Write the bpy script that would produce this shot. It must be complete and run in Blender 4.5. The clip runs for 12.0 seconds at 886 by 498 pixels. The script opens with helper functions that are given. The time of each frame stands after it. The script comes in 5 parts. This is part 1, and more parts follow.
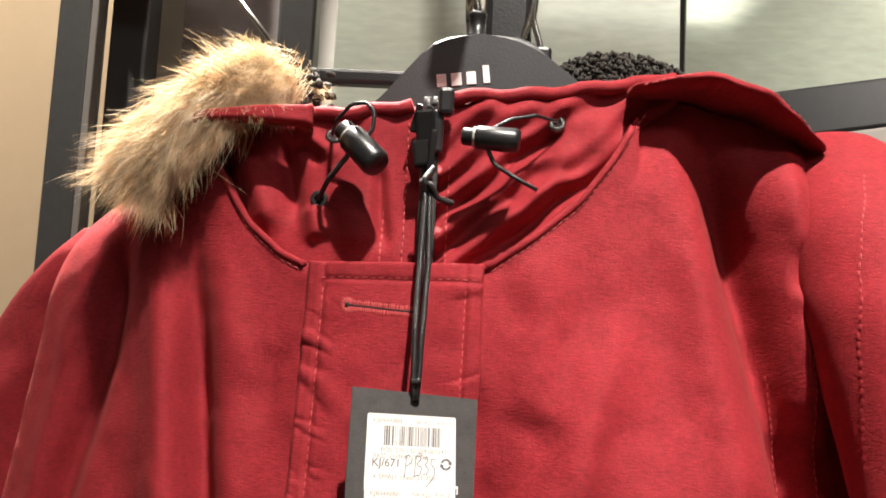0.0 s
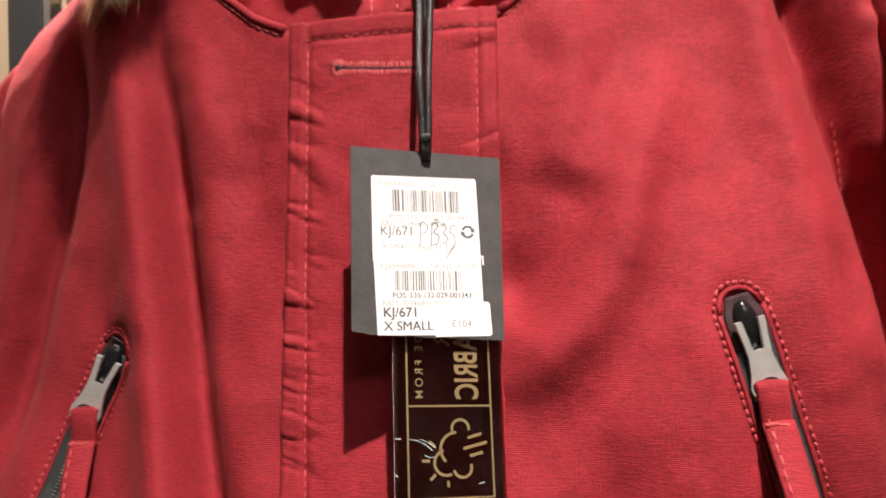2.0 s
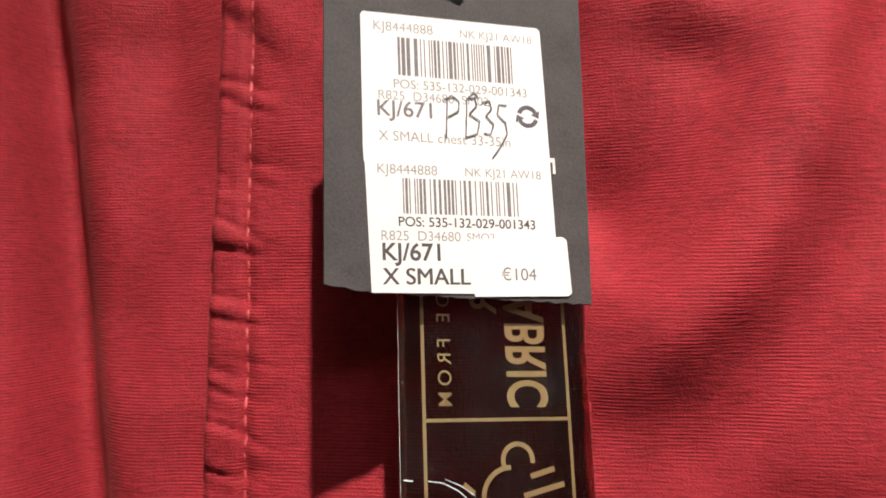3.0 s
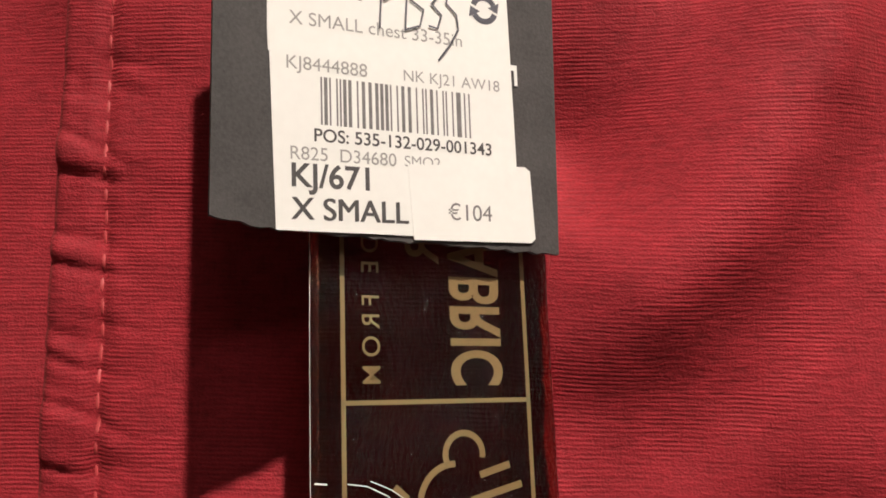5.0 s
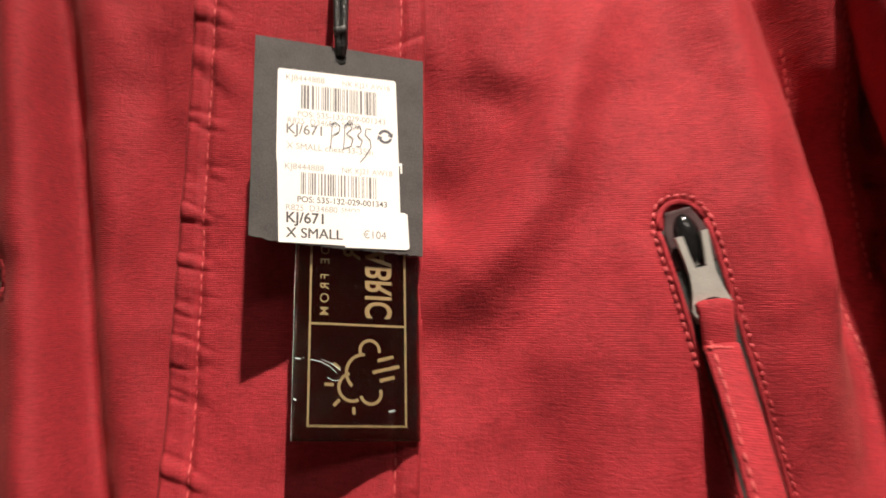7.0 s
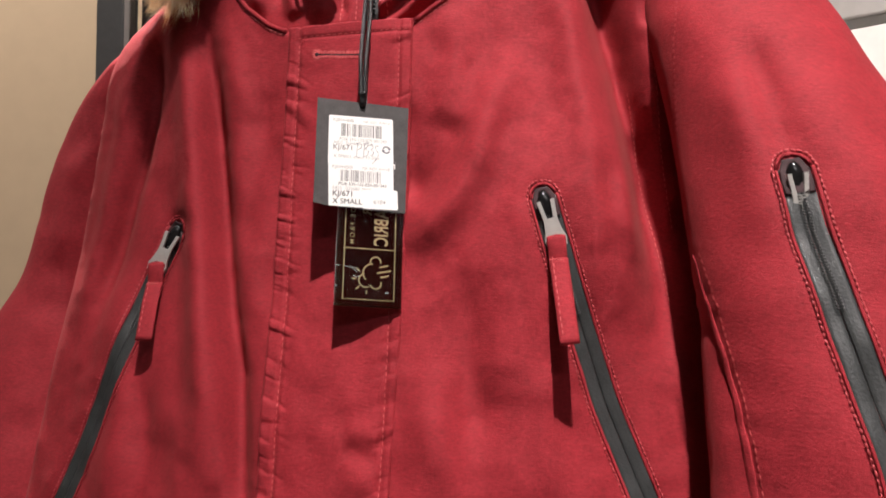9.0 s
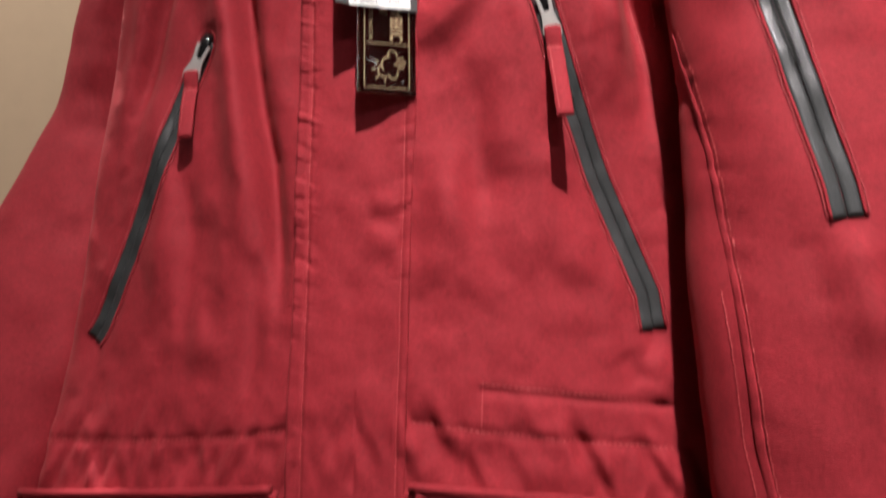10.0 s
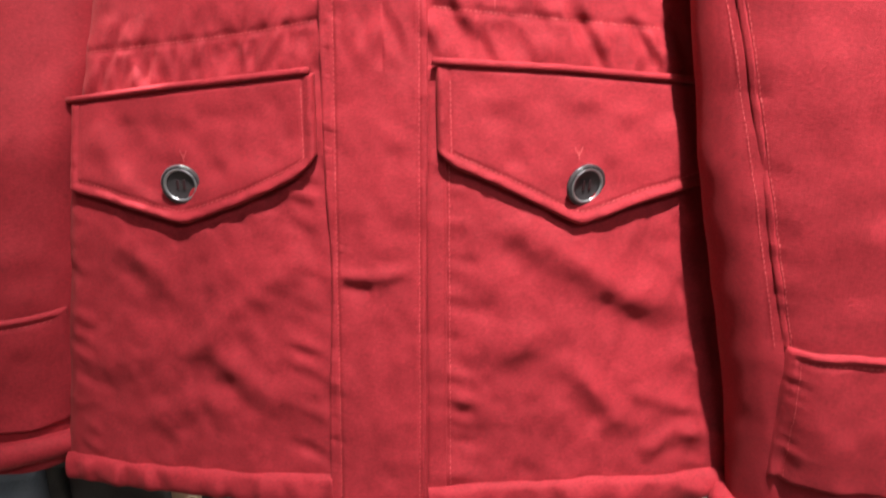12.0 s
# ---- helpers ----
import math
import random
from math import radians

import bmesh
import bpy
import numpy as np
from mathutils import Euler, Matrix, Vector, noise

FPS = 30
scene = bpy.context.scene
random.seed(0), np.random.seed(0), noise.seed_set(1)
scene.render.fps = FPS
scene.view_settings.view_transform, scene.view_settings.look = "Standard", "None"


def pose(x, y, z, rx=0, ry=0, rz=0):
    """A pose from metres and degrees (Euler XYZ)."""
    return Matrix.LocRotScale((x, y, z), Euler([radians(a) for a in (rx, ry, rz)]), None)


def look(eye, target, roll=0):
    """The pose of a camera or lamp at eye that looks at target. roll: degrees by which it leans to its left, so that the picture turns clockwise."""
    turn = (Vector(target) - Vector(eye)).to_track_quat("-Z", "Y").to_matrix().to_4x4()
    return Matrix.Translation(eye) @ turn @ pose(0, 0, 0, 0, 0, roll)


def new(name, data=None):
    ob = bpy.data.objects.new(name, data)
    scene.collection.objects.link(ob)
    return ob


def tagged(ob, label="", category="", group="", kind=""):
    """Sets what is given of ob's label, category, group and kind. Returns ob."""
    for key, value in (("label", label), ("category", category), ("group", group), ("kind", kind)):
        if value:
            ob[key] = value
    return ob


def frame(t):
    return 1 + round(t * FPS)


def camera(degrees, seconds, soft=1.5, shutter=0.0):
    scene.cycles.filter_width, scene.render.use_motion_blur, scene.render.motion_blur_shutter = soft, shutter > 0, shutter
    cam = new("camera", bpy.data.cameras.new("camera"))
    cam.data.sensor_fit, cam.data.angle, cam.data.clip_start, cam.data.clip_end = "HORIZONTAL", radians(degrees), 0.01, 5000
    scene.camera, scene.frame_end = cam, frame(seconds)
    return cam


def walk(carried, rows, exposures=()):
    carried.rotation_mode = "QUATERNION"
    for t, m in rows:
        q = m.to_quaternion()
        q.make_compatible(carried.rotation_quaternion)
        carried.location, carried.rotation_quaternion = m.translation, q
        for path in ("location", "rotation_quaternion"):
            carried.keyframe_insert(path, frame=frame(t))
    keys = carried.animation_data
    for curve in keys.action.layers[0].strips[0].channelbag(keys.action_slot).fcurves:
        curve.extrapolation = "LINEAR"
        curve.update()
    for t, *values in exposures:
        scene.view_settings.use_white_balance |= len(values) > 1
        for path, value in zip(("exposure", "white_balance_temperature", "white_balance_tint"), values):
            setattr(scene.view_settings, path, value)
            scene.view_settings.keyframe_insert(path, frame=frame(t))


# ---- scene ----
cam = camera(54.0, 12.0, soft=1.7, shutter=0.4)
PATH = [
    (0, (0.025, -0.354, 1.607), (-0.01, 1.633, 1.831), 2.7),
    (0.5, (0.028, -0.357, 1.593), (-0.024, 1.631, 1.803), 2.1),
    (1, (0.026, -0.345, 1.568), (-0.033, 1.643, 1.783), 1.2),
    (1.5, (0.023, -0.339, 1.558), (-0.029, 1.656, 1.687), -0.0),
    (2, (0.022, -0.298, 1.554), (-0.021, 1.701, 1.582), -1.4),
    (2.5, (0.007, -0.227, 1.543), (0.016, 1.773, 1.555), -1.8),
    (3, (0.008, -0.180, 1.539), (0.008, 1.82, 1.540), -1.1),
    (3.5, (0.005, -0.160, 1.540), (0.126, 1.843, 1.4675), -0.5),
    (5.5, (0.0023, -0.1423, 1.5324), (0.2658, 1.841, 1.4557), 0.55),
    (6, (0.0043, -0.1453, 1.5313), (0.2597, 1.839, 1.4568), 0.43),
    (6.5, (0.0087, -0.1886, 1.5234), (0.2178, 1.81, 1.5499), -0.25),
    (7, (0.033, -0.269, 1.518), (0.094, 1.728, 1.62), -0.2),
    (7.5, (0.052, -0.342, 1.514), (0.037, 1.655, 1.615), 0.8),
    (9.5, (0.092, -0.513, 1.457), (-0.068, 1.478, 1.546), -0.2),
    (10, (0.077, -0.545, 1.415), (-0.035, 1.449, 1.31), -1.0),
    (10.5, (0.065, -0.575, 1.385), (0.004, 1.399, 1.067), -1.1),
    (11, (0.062, -0.592, 1.353), (0.057, 1.359, 0.915), -0.7),
    (11.5, (0.05, -0.616, 1.343), (0.047, 1.308, 0.797), -1.0),
    (12, (0.035, -0.632, 1.324), (0.034, 1.263, 0.685), -1.3),
]
EXPOSURES = [(0, -0.27, 6350, 8), (1.3, -0.45, 6400, 10), (2, -0.22, 6300, 12), (3.5, -0.6, 6300, 12), (5.5, -0.85, 6600, 10), (6.2, -0.92, 6600, 11), (7.5, -0.06, 6900, 9), (9.5, -0.6, 5950, 15), (10.5, 0.0, 6000, 15), (12, 0.65, 6000, 15)]
walk(cam, [(t, look(eye, target, roll)) for t, eye, target, roll in PATH], EXPOSURES)

# ---- light ----
world = bpy.data.worlds.new("shop_air")
world.use_nodes = True
world.node_tree.nodes["Background"].inputs[0].default_value = (1.0, 0.95, 0.90, 1)
world.node_tree.nodes["Background"].inputs[1].default_value = 0.09
scene.world = world


def spot(name, eye, target, watts, cone, blend, radius, colour):
    data = bpy.data.lights.new(name, "SPOT")
    data.energy, data.spot_size, data.spot_blend, data.shadow_soft_size, data.color = watts, radians(cone), blend, radius, colour
    ob = new(name, data)
    ob.matrix_world = look(eye, target)
    return ob


WARM = (1.0, 0.90, 0.80)
KEY = (0.21, -0.77, 3.02)
spot("key_or_fill_spot", KEY, (0.36, -0.03, 1.52), 390, 50, 1.0, 0.024, WARM)
# added fills with no source in view: left backdrop, right wall, fur from behind
spot("key_or_fill_spot", (-0.75, 0.10, 3.02), (-0.45, 0.66, 1.80), 210, 62, 0.7, 0.03, WARM)
spot("key_or_fill_spot", (1.5, -1.2, 3.02), (0.85, 1.0, 1.80), 620, 40, 0.7, 0.03, WARM)
spot("key_or_fill_spot", (-0.30, 0.55, 3.02), (-0.105, 0.03, 1.705), 1050, 15, 0.8, 0.03, WARM)
# soft overhead fill added for the room; no such panel is in view
ceiling_fill = bpy.data.lights.new("ceiling_fill_light", "AREA")
ceiling_fill.shape, ceiling_fill.size, ceiling_fill.size_y, ceiling_fill.energy, ceiling_fill.color = "RECTANGLE", 1.2, 0.6, 26, (1.0, 0.92, 0.82)
new("ceiling_fill_light", ceiling_fill).matrix_world = look((0.6, -2.2, 3.12), (0.6, -2.2, 0))


# ---- materials ----
def material(name, colour, rough=0.6, metal=0.0, spread=0.15, scale=40.0, bump=0.0, bump_scale=400.0, clear=0.0):
    """A principled surface whose colour wanders at two scales, with a fine relief."""
    m = bpy.data.materials.new(name)
    m.use_nodes = True
    n, l = m.node_tree.nodes, m.node_tree.links
    p = n["Principled BSDF"]
    p.inputs["Roughness"].default_value, p.inputs["Metallic"].default_value = rough, metal
    p.inputs["Coat Weight"].default_value = clear
    co = n.new("ShaderNodeTexCoord")
    a, b = n.new("ShaderNodeTexNoise"), n.new("ShaderNodeTexNoise")
    a.inputs["Scale"].default_value, b.inputs["Scale"].default_value = scale, scale * 12
    l.new(co.outputs["Object"], a.inputs["Vector"])
    l.new(co.outputs["Object"], b.inputs["Vector"])
    add = n.new("ShaderNodeMath")
    add.operation = "ADD"
    l.new(a.outputs["Fac"], add.inputs[0])
    l.new(b.outputs["Fac"], add.inputs[1])
    ramp = n.new("ShaderNodeMapRange")
    ramp.inputs["From Min"].default_value, ramp.inputs["From Max"].default_value = 0.6, 1.4
    ramp.inputs["To Min"].default_value, ramp.inputs["To Max"].default_value = 1 - spread, 1 + spread
    l.new(add.outputs[0], ramp.inputs["Value"])
    mix = n.new("ShaderNodeVectorMath")
    mix.operation = "SCALE"
    mix.inputs[0].default_value = colour
    l.new(ramp.outputs[0], mix.inputs["Scale"])
    l.new(mix.outputs[0], p.inputs["Base Color"])
    if bump:
        c, bm = n.new("ShaderNodeTexNoise"), n.new("ShaderNodeBump")
        c.inputs["Scale"].default_value, bm.inputs["Strength"].default_value, bm.inputs["Distance"].default_value = bump_scale, bump, 0.001
        l.new(co.outputs["Object"], c.inputs["Vector"])
        l.new(c.outputs["Fac"], bm.inputs["Height"])
        l.new(bm.outputs[0], p.inputs["Normal"])
    return m


def cloth_material(name, colour, strength=0.5, turn=0.0):
    """Ribbed cotton: fine weft ribs with slubs, a worn sheen and faint blotches."""
    m = material(name, colour, 0.72, 0, 0.14, 28)
    n, l = m.node_tree.nodes, m.node_tree.links
    p = n["Principled BSDF"]
    p.inputs["Sheen Weight"].default_value, p.inputs["Sheen Roughness"].default_value = 0.08, 0.5
    p.inputs["Sheen Tint"].default_value = (1.0, 0.35, 0.3, 1)
    p.inputs["Specular IOR Level"].default_value = 0.20
    co, mp = n.new("ShaderNodeTexCoord"), n.new("ShaderNodeMapping")
    l.new(co.outputs["Object"], mp.inputs["Vector"])
    mp.inputs["Rotation"].default_value = (0, radians(turn), 0)
    wave = n.new("ShaderNodeTexWave")
    wave.wave_type, wave.bands_direction = "BANDS", "Z"
    wave.inputs["Scale"].default_value, wave.inputs["Distortion"].default_value = 490.0, 0.9
    wave.inputs["Detail"].default_value, wave.inputs["Detail Scale"].default_value = 2.0, 0.35
    l.new(mp.outputs[0], wave.inputs["Vector"])
    # ribs fade in and out in patches, broken by thick yarns and fine specks
    patch, patch_range = n.new("ShaderNodeTexNoise"), n.new("ShaderNodeMapRange")
    patch.inputs["Scale"].default_value, patch.inputs["Detail"].default_value = 95.0, 3.0
    patch_range.inputs["From Min"].default_value, patch_range.inputs["From Max"].default_value = 0.35, 0.65
    patch_range.inputs["To Min"].default_value, patch_range.inputs["To Max"].default_value = 0.05, 0.30
    l.new(mp.outputs[0], patch.inputs["Vector"])
    l.new(patch.outputs["Fac"], patch_range.inputs["Value"])
    ribs = n.new("ShaderNodeMath")
    ribs.operation = "MULTIPLY"
    l.new(wave.outputs["Fac"], ribs.inputs[0])
    l.new(patch_range.outputs[0], ribs.inputs[1])
    height = ribs.outputs[0]
    for size, weight in (((330, 330, 1500), 0.85), ((2600, 2600, 3200), 0.75), ((1500, 1500, 140), 0.4)):
        stretch, yarn, part_of = n.new("ShaderNodeMapping"), n.new("ShaderNodeTexNoise"), n.new("ShaderNodeMath")
        stretch.inputs["Scale"].default_value = size
        yarn.inputs["Scale"].default_value, yarn.inputs["Detail"].default_value = 1.0, 2.0
        l.new(mp.outputs[0], stretch.inputs["Vector"])
        l.new(stretch.outputs[0], yarn.inputs["Vector"])
        part_of.operation = "MULTIPLY_ADD"
        part_of.inputs[1].default_value = weight
        l.new(yarn.outputs["Fac"], part_of.inputs[0])
        l.new(height, part_of.inputs[2])
        height = part_of.outputs[0]
    bump = n.new("ShaderNodeBump")
    bump.inputs["Strength"].default_value, bump.inputs["Distance"].default_value = strength, 0.00050
    l.new(height, bump.inputs["Height"])
    l.new(bump.outputs[0], p.inputs["Normal"])
    # single yarns take the dye a little differently
    dye, tone = n.new("ShaderNodeMapRange"), n.new("ShaderNodeVectorMath")
    dye.inputs["From Min"].default_value, dye.inputs["From Max"].default_value = 0.80, 1.50
    dye.inputs["To Min"].default_value, dye.inputs["To Max"].default_value = 0.72, 1.28
    l.new(height, dye.inputs["Value"])
    tone.operation = "SCALE"
    l.new(p.inputs["Base Color"].links[0].from_socket, tone.inputs[0])
    l.new(dye.outputs[0], tone.inputs["Scale"])
    l.new(tone.outputs[0], p.inputs["Base Color"])
    return m


RED = (0.285, 0.0182, 0.0262)
CLOTH = cloth_material("red_ribbed_cotton", RED)
CLOTH_SIDE = cloth_material("red_ribbed_cotton_sleeve", RED, turn=-6)
THREAD = material("red_thread", (0.46, 0.055, 0.058), 0.55, 0, 0.25, 300)
CLOTH_THREAD = material("dark_red_thread", (0.36, 0.026, 0.034), 0.6, 0, 0.25, 300)
TAPE = material("rubberised_zip_tape", (0.040, 0.042, 0.042), 0.30, 0, 0.3, 90, 0.25, 900)
TEETH = material("grey_zip_teeth", (0.10, 0.10, 0.10), 0.35, 0.4, 0.2, 200)
GUNMETAL = material("brushed_nickel", (0.52, 0.50, 0.47), 0.42, 0.45, 0.12, 200, 0.1, 1200)
BLACKMETAL = material("black_nickel", (0.030, 0.029, 0.030), 0.16, 0.7, 0.2, 120)
EYELET = material("dark_polished_eyelet", (0.22, 0.21, 0.21), 0.18, 0.9, 0.1, 200)
BLACK = material("black_plastic", (0.016, 0.016, 0.017), 0.33, 0, 0.25, 60, 0.12, 700)
HANGERMAT = material("matt_black_hanger_plastic", (0.028, 0.028, 0.031), 0.46, 0, 0.15, 60, 0.1, 900)
CHROME = material("chrome", (0.72, 0.71, 0.69), 0.14, 1.0, 0.05, 60)
CORD = material("black_elastic_cord", (0.020, 0.019, 0.020), 0.42, 0, 0.3, 500, 0.5, 1500)
CARD = material("charcoal_card", (0.058, 0.053, 0.052), 0.8, 0, 0.30, 160, 0.14, 2600)
PAPER = material("white_label_paper", (0.80, 0.79, 0.76), 0.62, 0, 0.03, 60)
INK = material("black_print", (0.07, 0.065, 0.065), 0.6, 0, 0.3, 500)
# these two inks are lightened: the label's glare is put into the print colour
WASHEDINK = material("washed_out_print", (0.31, 0.30, 0.29), 0.6, 0, 0.2, 500)
GREYINK = material("grey_print", (0.17, 0.16, 0.16), 0.6, 0, 0.3, 500)
PENINK = material("grey_pen_ink", (0.10, 0.10, 0.12), 0.5, 0, 0.4, 900)
GOLD = material("gold_print", (0.23, 0.145, 0.062), 0.45, 0.2, 0.1, 300)
WHITE = material("white_print", (0.75, 0.75, 0.74), 0.5, 0, 0.05, 100)
FLEECE = material("dark_shearling", (0.035, 0.030, 0.026), 0.95, 0, 0.5, 200)
# hood lining; also the shade in slots and holes, as plain dark colour
LINING_AND_GAPS = material("dark_lining_and_gaps", (0.030, 0.008, 0.010), 0.8, 0, 0.3, 60)
BUTTONDARK = material("dark_horn_button", (0.044, 0.040, 0.042), 0.28, 0, 0.4, 150)
BUTTONRING = material("pewter_ring", (0.36, 0.37, 0.38), 0.30, 0.7, 0.2, 200)

FUR = material("tan_fur", (0.62, 0.40, 0.21), 0.7, 0, 0.1, 40)
_n, _l = FUR.node_tree.nodes, FUR.node_tree.links
_geo, _ramp = _n.new("ShaderNodeNewGeometry"), _n.new("ShaderNodeValToRGB")
_ramp.color_ramp.elements[0].color, _ramp.color_ramp.elements[1].color = (0.46, 0.29, 0.14, 1), (1.0, 0.95, 0.82, 1)
_mid = _ramp.color_ramp.elements.new(0.35)
_mid.color = (0.90, 0.72, 0.46, 1)
_l.new(_geo.outputs["Random Per Island"], _ramp.inputs[0])
_l.new(_ramp.outputs[0], _n["Principled BSDF"].inputs["Base Color"])
_tr, _mx = _n.new("ShaderNodeBsdfTranslucent"), _n.new("ShaderNodeMixShader")
_mx.inputs[0].default_value = 0.6
_l.new(_ramp.outputs[0], _tr.inputs[0])
_l.new(_n["Principled BSDF"].outputs[0], _mx.inputs[1])
_l.new(_tr.outputs[0], _mx.inputs[2])
_l.new(_mx.outputs[0], _n["Material Output"].inputs[0])
FURBASE = material("fur_skin", (0.30, 0.19, 0.10), 0.9, 0, 0.4, 120)

FILM = bpy.data.materials.new("smoked_clear_film")
FILM.use_nodes = True
_n, _l = FILM.node_tree.nodes, FILM.node_tree.links
_n.remove(_n["Principled BSDF"])
_t, _g, _x, _f = _n.new("ShaderNodeBsdfTransparent"), _n.new("ShaderNodeBsdfGlossy"), _n.new("ShaderNodeMixShader"), _n.new("ShaderNodeFresnel")
_t.inputs[0].default_value = (0.56, 0.36, 0.30, 1)
_g.inputs["Roughness"].default_value = 0.06
_f.inputs[0].default_value = 1.45
_bn, _bb = _n.new("ShaderNodeTexNoise"), _n.new("ShaderNodeBump")
_bn.inputs["Scale"].default_value, _bb.inputs["Strength"].default_value, _bb.inputs["Distance"].default_value = 60, 0.5, 0.004
_l.new(_bn.outputs["Fac"], _bb.inputs["Height"])
_l.new(_bb.outputs[0], _g.inputs["Normal"])
_l.new(_f.outputs[0], _x.inputs[0])
_l.new(_t.outputs[0], _x.inputs[1])
_l.new(_g.outputs[0], _x.inputs[2])
_l.new(_x.outputs[0], _n["Material Output"].inputs[0])

WALLBEIGE = material("glossy_beige_panel", (0.50, 0.38, 0.25), 0.28, 0, 0.05, 3)
POSTGREY = material("grey_powder_coat", (0.085, 0.085, 0.083), 0.38, 0.3, 0.1, 8, 0.15, 500)
DARKSTEEL = material("dark_steel", (0.020, 0.020, 0.021), 0.42, 0.4, 0.2, 10)
HATFELT = material("brown_felt", (0.045, 0.026, 0.018), 0.9, 0, 0.3, 60)
LILAC = material("pale_back_panel", (0.42, 0.38, 0.38), 0.5, 0, 0.08, 5)
SHELFGREY = material("warm_grey_ledge", (0.22, 0.20, 0.18), 0.5, 0, 0.1, 6)
PLASTER = material("white_plaster", (0.74, 0.71, 0.66), 0.8, 0, 0.04, 4, 0.2, 120)
FLOORMAT = material("pale_shop_floor", (0.36, 0.33, 0.29), 0.35, 0, 0.12, 5)
MIRROR = material("green_tinted_mirror", (0.42, 0.46, 0.38), 0.10, 0.25, 0.16, 4, 0.22, 7)
LOWMIRROR = material("frosted_green_glass", (0.60, 0.64, 0.54), 0.14, 0.1, 0.16, 4, 0.22, 7)
for _m in (MIRROR, LOWMIRROR):
    # reflections are painted into the glass colour and relief as long, slightly slanting streaks
    _n, _l = _m.node_tree.nodes, _m.node_tree.links
    _map = _n.new("ShaderNodeMapping")
    _map.inputs["Rotation"].default_value, _map.inputs["Scale"].default_value = (0, radians(7), 0), (0.8, 1, 3.2)
    _l.new(_n["Texture Coordinate"].outputs["Object"], _map.inputs["Vector"])
    for _node in ("Noise Texture", "Noise Texture.001", "Noise Texture.002"):
        _l.new(_map.outputs[0], _n[_node].inputs["Vector"])
DENIM = material("blue_grey_denim", (0.16, 0.22, 0.29), 0.8, 0, 0.25, 60, 0.4, 1200)
GREYCLOTH = material("dark_grey_twill", (0.045, 0.048, 0.048), 0.85, 0, 0.25, 60, 0.4, 1200)
BEIGECLOTH = material("beige_chino_cotton", (0.52, 0.42, 0.29), 0.8, 0, 0.12, 60, 0.3, 1200)
LAMPGLOW = bpy.data.materials.new("lamp_glow")
LAMPGLOW.use_nodes = True
LAMPGLOW.node_tree.nodes["Principled BSDF"].inputs["Emission Color"].default_value = (1.0, 0.88, 0.72, 1)
LAMPGLOW.node_tree.nodes["Principled BSDF"].inputs["Emission Strength"].default_value = 14


# ---- mesh helpers ----
def mesh_object(name, verts, faces, mat, parent=None, label="", smooth=True, fix=False):
    me = bpy.data.meshes.new(name)
    me.from_pydata([tuple(v) for v in verts], [], [tuple(f) for f in faces])
    if fix:
        bm = bmesh.new()
        bm.from_mesh(me)
        bmesh.ops.recalc_face_normals(bm, faces=bm.faces)
        bm.to_mesh(me)
        bm.free()
    me.materials.append(mat)
    me.polygons.foreach_set("use_smooth", [smooth] * len(me.polygons))
    me.update()
    ob = new(name, me)
    if parent:
        ob.parent = parent
    if label:
        tagged(ob, label)
    return ob


def part(name, bm, mat, parent, label=""):
    me = bpy.data.meshes.new(name)
    bmesh.ops.recalc_face_normals(bm, faces=bm.faces)
    bm.to_mesh(me)
    bm.free()
    me.materials.append(mat)
    ob = new(name, me)
    ob.parent = parent
    if label:
        tagged(ob, label)
    return ob


def thing(name, label, category, group=""):
    return tagged(new(name), label, category, group)


def curve_of(*pairs):
    xs, ys = [p[0] for p in pairs], [p[1] for p in pairs]
    return lambda v: np.interp(v, xs, ys)


def smooth_curve(*pairs):
    """Like curve_of, with the corners rounded away."""
    xs, ys = np.array([p[0] for p in pairs]), np.array([p[1] for p in pairs])
    fine = np.linspace(xs[0], xs[-1], 400)
    val = np.interp(fine, xs, ys)
    k = 19
    pad = np.concatenate([2 * val[0] - val[k:0:-1], val, 2 * val[-1] - val[-2:-k - 2:-1]])
    val = np.convolve(pad, np.hanning(2 * k + 3)[1:-1] / np.hanning(2 * k + 3)[1:-1].sum(), "valid")
    return lambda v: np.interp(v, fine, val)


def value_noise(x, z, size, seed):
    """Smooth noise from -1 to 1 with blotches of about that size in metres; size may be a pair."""
    sx, sz = size if isinstance(size, tuple) else (size, size)
    g = np.random.RandomState(seed).uniform(-1, 1, (64, 64))
    a, b = np.asarray(x) / sx + 17.3, np.asarray(z) / sz + 5.7
    i, j = np.floor(a).astype(int), np.floor(b).astype(int)
    f, h = a - i, b - j
    f, h = f * f * (3 - 2 * f), h * h * (3 - 2 * h)
    q = lambda m, n: g[m % 64, n % 64]
    return (q(i, j) * (1 - f) + q(i + 1, j) * f) * (1 - h) + (q(i, j + 1) * (1 - f) + q(i + 1, j + 1) * f) * h


def near(x, z, pts):
    """Distance to a polyline in the cloth's plane, and how far along it (0 to 1)."""
    best, along, n = np.full(np.shape(x), 9.0), np.zeros(np.shape(x)), len(pts) - 1
    for k in range(n):
        (ax, az), (bx, bz) = pts[k], pts[k + 1]
        t = np.clip(((x - ax) * (bx - ax) + (z - az) * (bz - az)) / ((bx - ax) ** 2 + (bz - az) ** 2), 0, 1)
        d = np.hypot(x - ax - t * (bx - ax), z - az - t * (bz - az))
        along = np.where(d < best, (k + t) / n, along)
        best = np.minimum(best, d)
    return best, along


